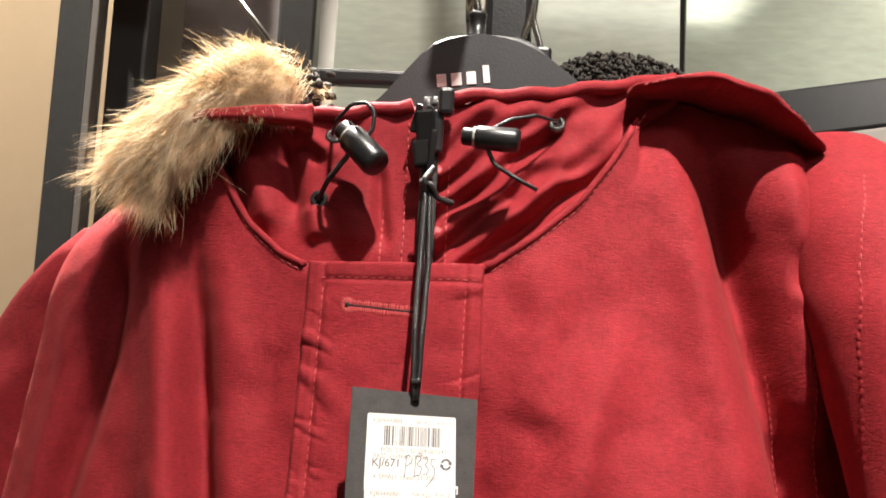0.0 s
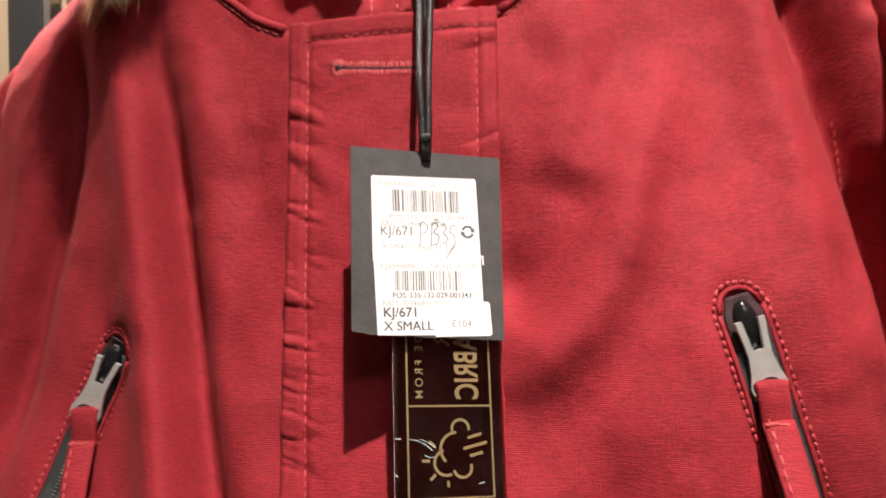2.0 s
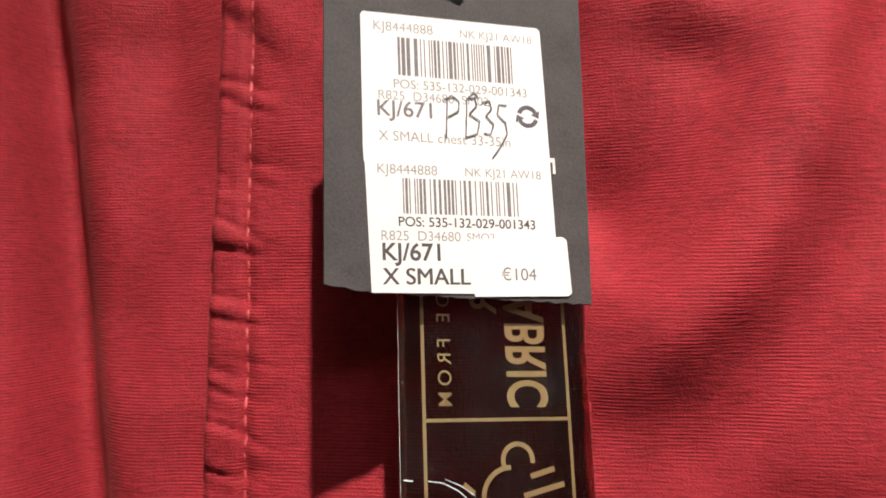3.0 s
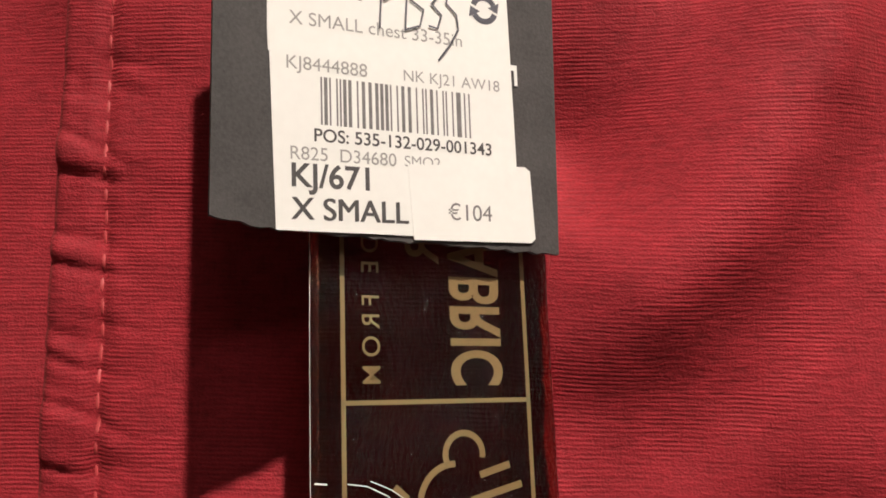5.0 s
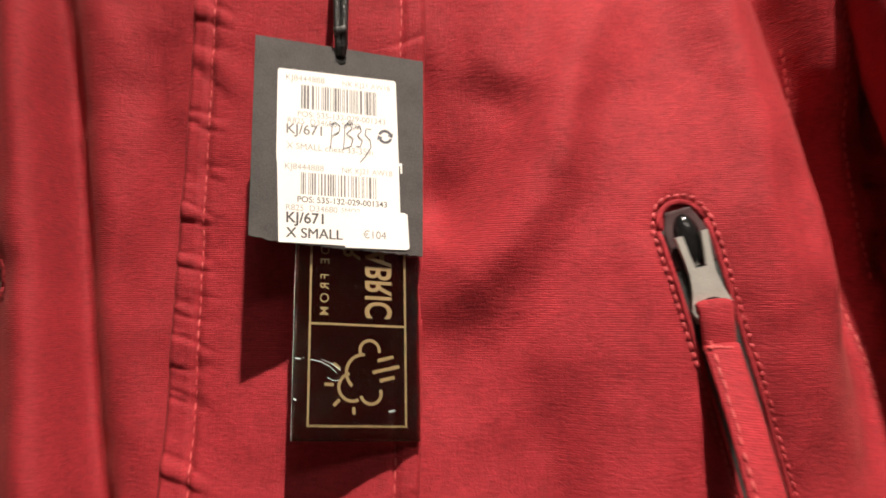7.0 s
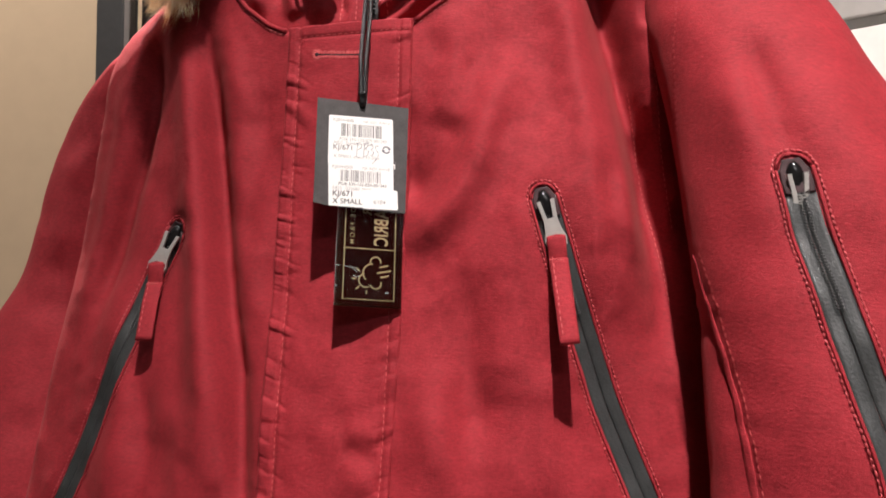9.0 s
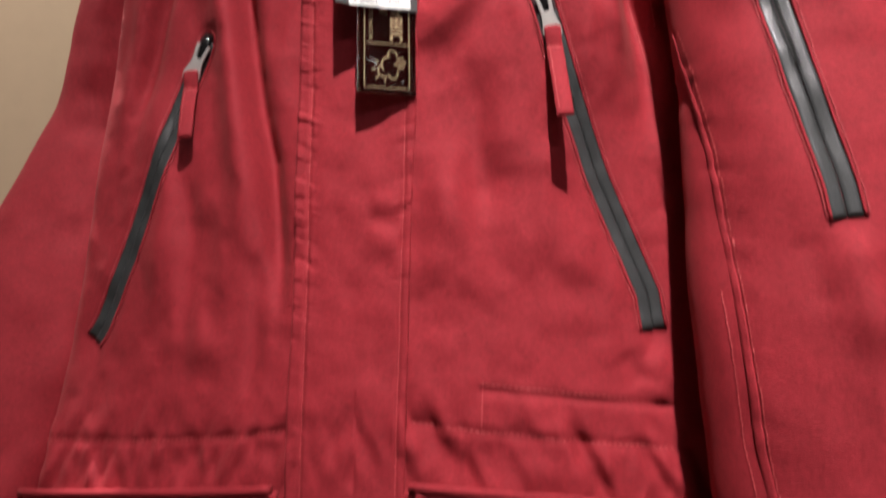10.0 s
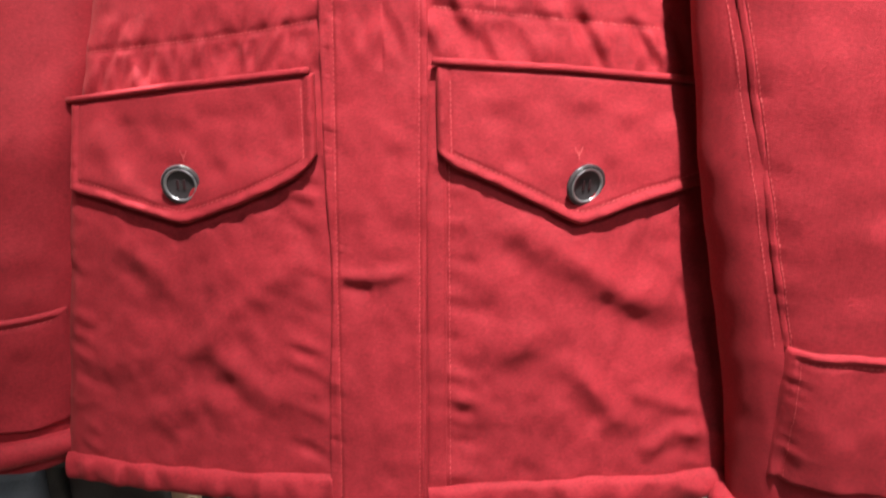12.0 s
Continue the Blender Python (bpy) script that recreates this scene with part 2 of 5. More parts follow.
def ridge(x, z, pts, width, height, fade=True):
    d, s = near(x, z, pts)
    taper = np.clip(np.minimum(s, 1 - s) * 3.6 + 0.05, 0, 1) if fade else 1.0
    taper = taper * taper * (3 - 2 * taper)
    return height * taper * np.exp(-(d / width) ** 2)


def sheet(name, across, front, thick, mat, parent, nu, nv, label="", edge=0.003, sides="lrtb"):
    """A padded panel: across(u, v) gives x and z, front(x, z) the near face, with rounded edges and a far face."""
    u, v = np.meshgrid(np.linspace(0, 1, nu), np.linspace(0, 1, nv))
    x, z = across(u, v)
    y = flat = front(x, z)
    w, h = np.ptp(x, axis=1).mean(), np.ptp(z, axis=0).mean()
    d = np.full(x.shape, 9.0)
    for key, dist in (("l", u * w), ("r", (1 - u) * w), ("b", v * h), ("t", (1 - v) * h)):
        if key in sides:
            d = np.minimum(d, dist)
    k = np.clip(1 - d / edge, 0, 1)
    y = y + min(edge, thick * 0.8) * (1 - np.sqrt(np.maximum(0, 1 - k * k)))
    count = nu * nv
    verts = np.concatenate([np.stack([x, y, z], -1).reshape(-1, 3), np.stack([x, np.maximum(flat + thick, y + 0.0004), z], -1).reshape(-1, 3)])
    i = (np.arange(nv - 1)[:, None] * nu + np.arange(nu - 1)[None]).ravel()
    near_f = np.stack([i, i + 1, i + nu + 1, i + nu], 1)
    far_f = np.stack([i + nu, i + nu + 1, i + 1, i], 1) + count
    rim = np.concatenate([np.arange(nu), np.arange(1, nv) * nu + nu - 1, (nv - 1) * nu + np.arange(nu - 2, -1, -1), np.arange(nv - 2, 0, -1) * nu])
    nxt = np.roll(rim, -1)
    rim_f = np.stack([rim, rim + count, nxt + count, nxt], 1)
    return mesh_object(name, verts, np.concatenate([near_f, far_f, rim_f]).tolist(), mat, parent, label)


def resample(pts, step):
    pts = np.array(pts, float)
    seg = np.linalg.norm(np.diff(pts, axis=0), axis=1)
    s = np.concatenate([[0], np.cumsum(seg)])
    n = max(2, int(round(s[-1] / step)) + 1)
    q = np.linspace(0, s[-1], n)
    return np.stack([np.interp(q, s, pts[:, k]) for k in range(pts.shape[1])], 1)


def tube(name, pts, radius, mat, parent=None, label="", sides=8, flat=1.0, step=None, spin=0.0):
    """A round cord through points in space; radius a number or one for each point."""
    p = resample(pts, step) if step else np.array(pts, float)
    r = np.interp(np.linspace(0, 1, len(p)), np.linspace(0, 1, len(np.atleast_1d(radius))), np.atleast_1d(radius))
    t = np.gradient(p, axis=0)
    t /= np.linalg.norm(t, axis=1)[:, None] + 1e-9
    ref = np.array([0.0, -1.0, 0.0]) if abs(t[:, 1]).mean() < 0.8 else np.array([1.0, 0, 0])
    a = np.cross(t, ref)
    a /= np.linalg.norm(a, axis=1)[:, None] + 1e-9
    b = np.cross(t, a)
    verts, faces, n = [], [], len(p)
    for k in range(n):
        for s in range(sides):
            w = 2 * math.pi * s / sides + spin
            verts.append(p[k] + r[k] * (math.cos(w) * a[k] + flat * math.sin(w) * b[k]))
    for k in range(n - 1):
        for s in range(sides):
            q = (s + 1) % sides
            faces.append((k * sides + s, k * sides + q, k * sides + sides + q, k * sides + sides + s))
    faces += [tuple(range(sides))[::-1], tuple((n - 1) * sides + s for s in range(sides))]
    return mesh_object(name, verts, faces, mat, parent, label, fix=True)


def lathe(name, profile, mat, parent, m, label="", n=40):
    """Turn (radius, height) pairs about the axis of the pose m."""
    verts, faces, k = [], [], len(profile)
    for s in range(n):
        w = 2 * math.pi * s / n
        verts += [m @ Vector((r * math.cos(w), r * math.sin(w), h)) for r, h in profile]
    for s in range(n):
        q = (s + 1) % n
        faces += [(s * k + i, q * k + i, q * k + i + 1, s * k + i + 1) for i in range(k - 1)]
    return mesh_object(name, verts, faces, mat, parent, label, fix=True)


def slab(bm, m, sx, sy, sz, bevel=0.0):
    """A bevelled block of those sizes, centred on the pose m."""
    made = bmesh.ops.create_cube(bm, size=1, matrix=m @ Matrix.Diagonal((sx, sy, sz, 1)))["verts"]
    if bevel:
        edges = list({e for v in made for e in v.link_edges})
        bmesh.ops.bevel(bm, geom=edges, offset=bevel, segments=2, profile=0.5, affect="EDGES")


def block(name, x0, x1, y0, y1, z0, z1, mat, parent=None, bevel=0.002, label=""):
    bm = bmesh.new()
    slab(bm, Matrix.Translation(((x0 + x1) / 2, (y0 + y1) / 2, (z0 + z1) / 2)), x1 - x0, y1 - y0, z1 - z0, bevel)
    me = bpy.data.meshes.new(name)
    bm.to_mesh(me)
    bm.free()
    me.materials.append(mat)
    ob = new(name, me)
    if parent:
        ob.parent = parent
    if label:
        tagged(ob, label)
    return ob


def stitches(name, pts, face, lift, parent, mat=None, pitch=0.0034, length=0.0024, wide=0.00055, seed=3, cross=False):
    """Thread along a line of the cloth: one short, slightly sunk capsule after another."""
    rng = random.Random(seed)
    p = resample(pts, pitch)
    verts, faces = [], []
    for k in range(len(p) - 1):
        d = (p[k + 1] - p[k]) / (np.linalg.norm(p[k + 1] - p[k]) + 1e-9)
        if cross:
            d = np.array([-d[1], d[0]])
        c = p[k] + np.array([rng.uniform(-1, 1), rng.uniform(-1, 1)]) * 0.00018
        size = length * rng.uniform(0.8, 1.12)
        e = np.array([-d[1], d[0]])
        base = len(verts)
        for s, w, up in ((-0.5, 0.4, 0.0), (-0.25, 1, 0.7), (0.25, 1, 0.7), (0.5, 0.4, 0.0)):
            for o, rise in ((-0.5, 0.0), (0, 1.0), (0.5, 0.0)):
                q = c + d * s * size + e * o * w * wide
                verts.append((q[0], lift + up * rise * wide * 0.8 + 0.0001, q[1]))
        for r in range(3):
            for o in range(2):
                i = base + r * 3 + o
                faces.append((i, i + 1, i + 4, i + 3))
    verts = np.array(verts)
    verts[:, 1] = face(verts[:, 0], verts[:, 2]) - verts[:, 1]
    return mesh_object(name, verts, faces, mat or THREAD, parent, fix=False)


def ribbon(name, pts, width, face, lift, thick, mat, parent, label="", bulge=0.0, step=0.003):
    """A flat strip laid on the cloth along a line; width a number or one at each end."""
    p = resample(pts, step)
    n = len(p)
    w = np.interp(np.linspace(0, 1, n), np.linspace(0, 1, len(np.atleast_1d(width))), np.atleast_1d(width))
    d = np.gradient(p, axis=0)
    d /= np.linalg.norm(d, axis=1)[:, None] + 1e-9
    e = np.stack([-d[:, 1], d[:, 0]], 1)
    rows = (-0.5, -0.44, -0.2, 0.0, 0.2, 0.44, 0.5)
    rise = (0.0, 0.7, 1.0, 1.0, 1.0, 0.7, 0.0)
    faces, m = [], len(rows)
    r, h = np.array(rows), np.array(rise)
    q = p[:, None, :] + e[:, None, :] * (r[None, :] * w[:, None])[..., None]
    ground = .5 * face(q[..., 0], q[..., 1]) + .5 * face(p[:, 0], p[:, 1])[:, None] - lift
    front = ground - thick * h[None] - bulge * (1 - (2 * r[None]) ** 2)
    verts = np.concatenate([np.stack([q[..., 0], front, q[..., 1]], -1).reshape(-1, 3), np.stack([q[..., 0], ground + .0006, q[..., 1]], -1).reshape(-1, 3)])
    o = n * m
    for k in range(n - 1):
        for r in range(m - 1):
            i = k * m + r
            faces.append((i, i + 1, i + m + 1, i + m))
            faces.append((o + i + m, o + i + m + 1, o + i + 1, o + i))
        for r in (0, m - 1):
            i = k * m + r
            faces.append((i, i + m, o + i + m, o + i))
    for k in (0, n - 1):
        faces += [(k * m + r, k * m + r + 1, o + k * m + r + 1, o + k * m + r) for r in range(m - 1)]
    return mesh_object(name, verts, faces, mat, parent, label, fix=True)


# ---- the cloth's shape ----
_cz = (.90, .95, 1.05, 1.13, 1.2, 1.25, 1.30, 1.35, 1.40, 1.45, 1.50, 1.55, 1.60, 1.64, 1.72, 1.8)
_cy = (-.140, -.134, -.119, -.104, -.090, -.079, -.068, -.056, -.043, -.029, -.014, -.005, .001, .006, .014, .022)
CENTRE = smooth_curve(*zip(_cz, _cy))


def base_face(x, z):
    """The chest's near face without its folds: leaning out to the hem, and turned a little."""
    k = np.interp(z, (1.15, 1.32), (0, 1))
    return CENTRE(z) - (.12 + .04 * k) * x + (.8 + .5 * k) * x * x


ZIP_RIGHT = ((.1075, 1.537), (.1215, 1.486), (.1385, 1.430), (.166, 1.361), (.1685, 1.341))
ZIP_LEFT = ((-.107, 1.5235), (-.123, 1.490), (-.139, 1.445), (-.155, 1.400), (-.181, 1.338), (-.188, 1.3285))


def folds(x, z):
    """How far the cloth stands out towards the camera: creases, gathers, soft padding."""
    g = ridge(x, z, ((-.101, 1.675), (-.090, 1.616), (-.079, 1.544), (-.069, 1.485), (-.058, 1.441), (-.050, 1.38), (-.047, 1.33)), .0068, -.0150)
    g = g + ridge(x, z, ((-.114, 1.675), (-.105, 1.616), (-.094, 1.544), (-.084, 1.485), (-.075, 1.43), (-.070, 1.36)), .011, .0110)
    g = g + ridge(x, z, ((-.080, 1.665), (-.070, 1.60), (-.058, 1.53), (-.052, 1.46)), .012, .005)
    g = g + ridge(x, z, ((-.130, 1.672), (-.136, 1.594), (-.150, 1.533), (-.17, 1.45)), .008, -.0130)
    g = g + ridge(x, z, ((-.150, 1.66), (-.160, 1.56), (-.178, 1.45)), .010, .006)
    g = g + ridge(x, z, ((.124, 1.715), (.141, 1.656), (.154, 1.594), (.163, 1.545), (.170, 1.49)), .0090, -.026)
    g = g + ridge(x, z, ((.160, 1.71), (.170, 1.64), (.178, 1.57)), .012, .016)
    g = g + ridge(x, z, ((.112, 1.70), (.126, 1.62), (.138, 1.545), (.152, 1.46)), .014, .0115) + ridge(x, z, ((.145, 1.64), (.1475, 1.57), (.158, 1.50)), .006, .005) + ridge(x, z, ((.064, 1.66), (.058, 1.60), (.050, 1.55)), .010, .004) + ridge(x, z, ((.092, 1.60), (.086, 1.55), (.083, 1.50)), .012, -.002)
    g = g + ridge(x, z, ((.028, 1.506), (.044, 1.520), (.057, 1.533), (.071, 1.556), (.079, 1.586), (.098, 1.64)), .0115, .0092) + ridge(x, z, ((.033, 1.532), (.049, 1.562), (.061, 1.585)), .011, -.0062)
    g = g + ridge(x, z, ((.154, 1.610), (.154, 1.566), (.155, 1.530), (.157, 1.490)), .0065, .0052) + ridge(x, z, ((.168, 1.600), (.171, 1.540), (.171, 1.480), (.168, 1.44)), .009, -.0075)
    g = g + ridge(x, z, ((.045, 1.44), (.060, 1.40), (.066, 1.35)), .012, .004)
    g = g + ridge(x, z, ((.085, 1.50), (.088, 1.43), (.100, 1.36)), .014, .004)
    g = g + ridge(x, z, ((-.085, 1.44), (-.095, 1.36), (-.10, 1.31)), .012, .004) + ridge(x, z, ((-.150, 1.50), (-.135, 1.42), (-.130, 1.34)), .012, .006) + ridge(x, z, ((-.125, 1.46), (-.112, 1.39), (-.112, 1.32)), .008, -.0045)
    g = g + ridge(x, z, ((-.065, 1.40), (-.062, 1.34), (-.068, 1.30)), .007, -.004)
    g = g + ridge(x, z, ((.138, 1.565), (.142, 1.530), (.146, 1.49)), .006, -.0026)
    for pts, width, height in ((((.030, 1.60), (.034, 1.56), (.038, 1.53)), .008, -.0045), (((.072, 1.50), (.070, 1.45), (.078, 1.40)), .013, -.0060), (((.050, 1.46), (.052, 1.41), (.044, 1.36)), .011, .0050),
                               (((.104, 1.46), (.112, 1.41), (.128, 1.36)), .012, .0050), (((-.060, 1.50), (-.056, 1.56), (-.050, 1.61)), .010, -.0045), (((-.100, 1.42), (-.098, 1.37), (-.092, 1.33)), .010, -.0055)):
        g = g + ridge(x, z, pts, width, height)
    # the chest swells round the head of the pocket
    g = g + .021 * np.exp(-((x - .108) / .048) ** 2 - ((z - 1.525) / .065) ** 2)
    d, _ = near(x, z, ((.170, 1.645), (.176, 1.621), (.183, 1.585), (.188, 1.557), (.188, 1.52)))
    g = g + np.exp(-(d / .009) ** 2) * (.0030 * value_noise(x, z, (.006, .007), 25) - .006)
    # zip slots
    g = g + ridge(x, z, ZIP_RIGHT, .0095, -.0045, False) + ridge(x, z, ZIP_LEFT, .0088, -.0045, False)
    g = g + ridge(x, z, ((.165, 1.33), (.175, 1.315), (.168, 1.30)), .008, .004) - ridge(x, z, ((.150, 1.33), (.160, 1.31)), .008, .002)
    # drawcord waist with its gathers
    line = np.interp(x, (-.218, -.147, -.091, -.043, .033, .113, .178), (1.2635, 1.272, 1.279, 1.287, 1.294, 1.285, 1.277))
    band = np.exp(-((z - line + .012) / .024) ** 2)
    g = g + band * (.0046 * value_noise(x + (z - 1.28) * .45 * np.sign(x), z, (.0085, .028), 5) + .0016 * value_noise(x, z, (.005, .014), 6))
    g = g - .0014 * (np.abs(x + .005) > .036) * np.exp(-((z - line) / .0022) ** 2) - .0020 * np.exp(-((z - line - .022) / .0016) ** 2) * (np.abs(x - .125) < .055)
    g = g + .0009 * np.exp(-((z - line - .012) / .012) ** 2) + .0008 * np.clip((1.30 - z) * 12, 0, 1) * .6 * value_noise(x, z, .012, 9)
    # lower panels
    for pts, width, height in (
            (((-.207, 1.142), (-.172, 1.124), (-.150, 1.117)), .008, .0034), (((-.200, 1.126), (-.172, 1.110)), .008, -.0022),
            (((-.150, 1.056), (-.114, 1.095), (-.080, 1.121), (-.050, 1.148)), .0058, .0040), (((-.096, 1.090), (-.070, 1.108), (-.054, 1.118)), .009, -.0026),
            (((-.140, 1.082), (-.104, 1.058), (-.066, 1.031)), .0095, .0062), (((-.150, 1.062), (-.118, 1.042), (-.088, 1.020)), .010, -.0032),
            (((-.190, 1.011), (-.148, 1.028), (-.122, 1.041)), .008, .0034), (((-.245, 1.040), (-.205, 1.052), (-.175, 1.046)), .012, .0028),
            (((-.200, 1.090), (-.165, 1.085), (-.135, 1.095)), .010, -.0020),
            (((.055, 1.176), (.106, 1.145), (.142, 1.121), (.196, 1.094)), .0090, .0080), (((.098, 1.138), (.135, 1.105), (.173, 1.083), (.206, 1.080)), .010, -.0046),
            (((.108, 1.080), (.128, 1.058), (.143, 1.039), (.156, 1.016)), .0065, .0052), (((.100, 1.070), (.120, 1.044), (.134, 1.022)), .009, -.0024),
            (((.150, 1.051), (.176, 1.043), (.206, 1.033)), .0055, .0040), (((.045, 1.089), (.076, 1.080), (.098, 1.102)), .008, .0038),
            (((.160, 1.005), (.182, 1.017), (.212, 1.017)), .006, .0044), (((.050, 1.150), (.080, 1.105), (.092, 1.060)), .009, .0032), (((.215, 1.060), (.180, 1.066)), .008, .0030)):
        g = g + ridge(x, z, pts, width * 1.25, height * (.72 if height > 0 else .45))
    # padding pulled in along the front edges and the side seams
    low = np.clip((1.235 - z) * 20, 0, 1)
    for edge, seed in ((.046, 21), (-.056, 22), (-.234, 23), (.20, 24)):
        g = g + low * .0016 * np.exp(-((x - edge) / .012) ** 2) * value_noise(x * .6, z + x * .25, (.03, .0075), seed)
    g = g + .0012 * value_noise(x, z, .050, 1) + .0008 * value_noise(x, z, .019, 2) + .0007 * value_noise(x, z, (.009, .016), 3) + .0004 * value_noise(x, z, .007, 4) + .0005 * np.clip((1.24 - z) * 12, 0, 1) * value_noise(x * .8 + z * .6, z * .8 - x * .6, (.012, .045), 7) + .0005 * np.clip((1.24 - z) * 12, 0, 1) * value_noise(x * .7 - z * .7, z * .7 + x * .7, (.010, .036), 8)
    return g


def body_face(x, z):
    return base_face(x, z) - folds(x, z)


_left = smooth_curve((.94, -.270), (1.10, -.250), (1.187, -.242), (1.35, -.218), (1.47, -.207), (1.60, -.190), (1.70, -.182))
_right = smooth_curve((.94, .258), (1.2, .238), (1.4, .238), (1.52, .236), (1.6, .222), (1.75, .224))
_top = curve_of((-.215, 1.612), (-.20, 1.630), (-.186, 1.645), (-.161, 1.666), (-.125, 1.688), (-.100, 1.703), (-.090, 1.692), (-.082, 1.680), (-.068, 1.659), (-.051, 1.645),
                (-.038, 1.6395), (.036, 1.6405), (.055, 1.654), (.075, 1.671), (.089, 1.690), (.102, 1.714), (.120, 1.728), (.16, 1.722), (.19, 1.712), (.23, 1.698))
_hem = curve_of((-.27, .952), (-.233, .956), (-.128, .967), (-.046, .974), (.02, .972), (.12, .974), (.24, .970))


def body_across(u, v):
    z = _hem(-.25 + .48 * u) + v * .7
    for _ in range(6):
        x = _left(z) + (_right(z) - _left(z)) * u
        z = _hem(x) + (_top(x) - _hem(x)) * v
    return x, z


def body_round(x, z):
    """The body's face with the shoulders and flanks rolling away to the back."""
    y = body_face(x, z)
    shoulder = np.where((x < -.092) | (x > .100), .034, .004)
    k = np.clip(1 - (_top(x) - z) / shoulder, 0, 1)
    y = y + shoulder * (1 - np.sqrt(np.maximum(0, 1 - k * k * .999)))
    for d in (x - _left(z), _right(z) - x):
        k = np.clip(1 - d / .020, 0, 1)
        y = y + .042 * (1 - np.sqrt(np.maximum(0, 1 - k * k)))
    return y


parka = thing("parka", "dark red ribbed cotton parka with fur-trimmed hood on a hanger", "jacket")
sheet("body", body_across, body_round, .075, CLOTH, parka, 250, 360, edge=.0015, sides="b")


# placket with puckered edges
_pl = smooth_curve((.95, -.0465), (1.04, -.043), (1.123, -.038), (1.2, -.0405), (1.30, -.041), (1.356, -.0385), (1.44, -.040), (1.51, -.0395), (1.645, -.038))
_pr = smooth_curve((.95, .0185), (1.05, .021), (1.16, .025), (1.266, .028), (1.357, .030), (1.418, .0315), (1.467, .034), (1.61, .036), (1.645, .036))
_stl = smooth_curve((.95, -.0385), (1.043, -.0358), (1.266, -.0318), (1.36, -.0305), (1.5, -.0312), (1.56, -.0318), (1.645, -.0308))
_str = smooth_curve((.95, .0145), (1.047, .0175), (1.266, .0225), (1.42, .0265), (1.59, .0283), (1.645, .0288))


def placket_face(x, z):
    a = np.clip((_stl(z) - x) / .0035, 0, 1)
    b = np.clip((x - _str(z)) / .0035, 0, 1)
    y = base_face(x, z) - folds(x, z) * .4 - .0034
    for sign, seam, keep, seed, size in ((.35, _stl, a, 11, 1.0), (-.3, _str, b, 12, .6)):
        wave = value_noise(x * .4, z + sign * (x - seam(z)) + .0006 * value_noise(x, z, .004, seed + 40), (.014, .0050), seed)
        reach = np.maximum(keep, np.exp(-(np.abs(x - seam(z)) / .005) ** 2))
        y = y + np.interp(z, (1.30, 1.42), (.3, 1)) * size * reach * (.0013 * (1 - np.abs(wave)) ** 4 - .0009 * wave)
    y = y + .0015 * np.exp(-((x - _stl(z)) / .0011) ** 2) + .0012 * np.exp(-((x - _str(z)) / .0011) ** 2)
    y = y + .0008 * np.exp(-((z - 1.6335) / .0011) ** 2) * (x > _stl(z))
    y = y - .0012 * np.clip((-.026 - x) / .014, 0, 1) * np.interp(z, (1.30, 1.36, 1.57, 1.60), (0, 1, 1, 0))
    y = y - ridge(x, z, ((-.040, 1.131), (-.015, 1.127), (.018, 1.134)), .0055, .0024) + ridge(x, z, ((-.034, 1.121), (-.01, 1.119)), .006, .0022)
    y = y - ridge(x, z, ((.006, 1.418), (.026, 1.414)), .006, .0016) - ridge(x, z, ((.004, 1.398), (.026, 1.392)), .007, .0016)
    y = y + ridge(x, z, ((.003, 1.407), (.027, 1.403)), .005, .0014)
    y = y - .0013 * value_noise(x, z, (.028, .03), 13) - .0006 * value_noise(x, z, .011, 14)
    return y


_pb = lambda x: np.interp(x, (-.047, .0, .02), (.9665, .9625, .961))
sheet("placket", lambda u, v: (_pl(_pb(0) + v * .678) + (_pr(_pb(0) + v * .678) - _pl(_pb(0) + v * .678)) * u,
                               _pb(-.045 + u * .065) + v * (1.6415 - _pb(-.045 + u * .065) - .0008 * (1 - u))),
      placket_face, .0040, CLOTH, parka, 84, 1000, edge=.0014)
zz = np.arange(.972, 1.634, .004)
stitches("placket_stitching", [(float(_stl(z)), z) for z in zz], placket_face, 0, parka, seed=1)
stitches("placket_stitching", [(float(_str(z)), z) for z in zz], placket_face, 0, parka, seed=2)
stitches("placket_stitching", [(-.0306, 1.6340), (.0355, 1.6345)], placket_face, 0, parka, seed=4)
# buttonhole: worked bars round a slit
hole = [(-.0195, 1.6225), (.0085, 1.6205)]
for dz, seed in ((.0013, 5), (-.0013, 6)):
    stitches("buttonhole_stitching", [(a, b + dz) for a, b in hole], placket_face, .0001, parka, pitch=.00075, length=.0021, wide=.0005, seed=seed, cross=True)
stitches("buttonhole_stitching", [(-.0195 + .0024 * math.cos(w), 1.6225 + .0024 * math.sin(w)) for w in np.linspace(.6, 5.7, 14)], placket_face, .0001, parka,
         pitch=.0007, length=.0024, wide=.0005, seed=7, cross=True)
# dark strip and disc stand for the shade inside the buttonhole
ribbon("buttonhole_slit", hole, .0009, placket_face, .0001, .0002, LINING_AND_GAPS, parka)
lathe("buttonhole_eye", [(0, .0003), (.0011, .0003), (.0012, 0)], LINING_AND_GAPS, parka, Matrix.Translation((-.0195, float(placket_face(-.0195, 1.6225)) - .0002, 1.6225)) @ pose(0, 0, 0, 90, 0, 0), n=16)
stitches("facing_stitching", [(.0405 - (1.24 - z) * .017, z) for z in np.arange(.985, 1.245, .004)], body_face, .0003, parka, seed=8)
ribbon("facing_fold", [(.0325 - (1.24 - z) * .02, z) for z in np.arange(.975, 1.26, .004)], .0125, body_face, .0004, .0012, CLOTH, parka)

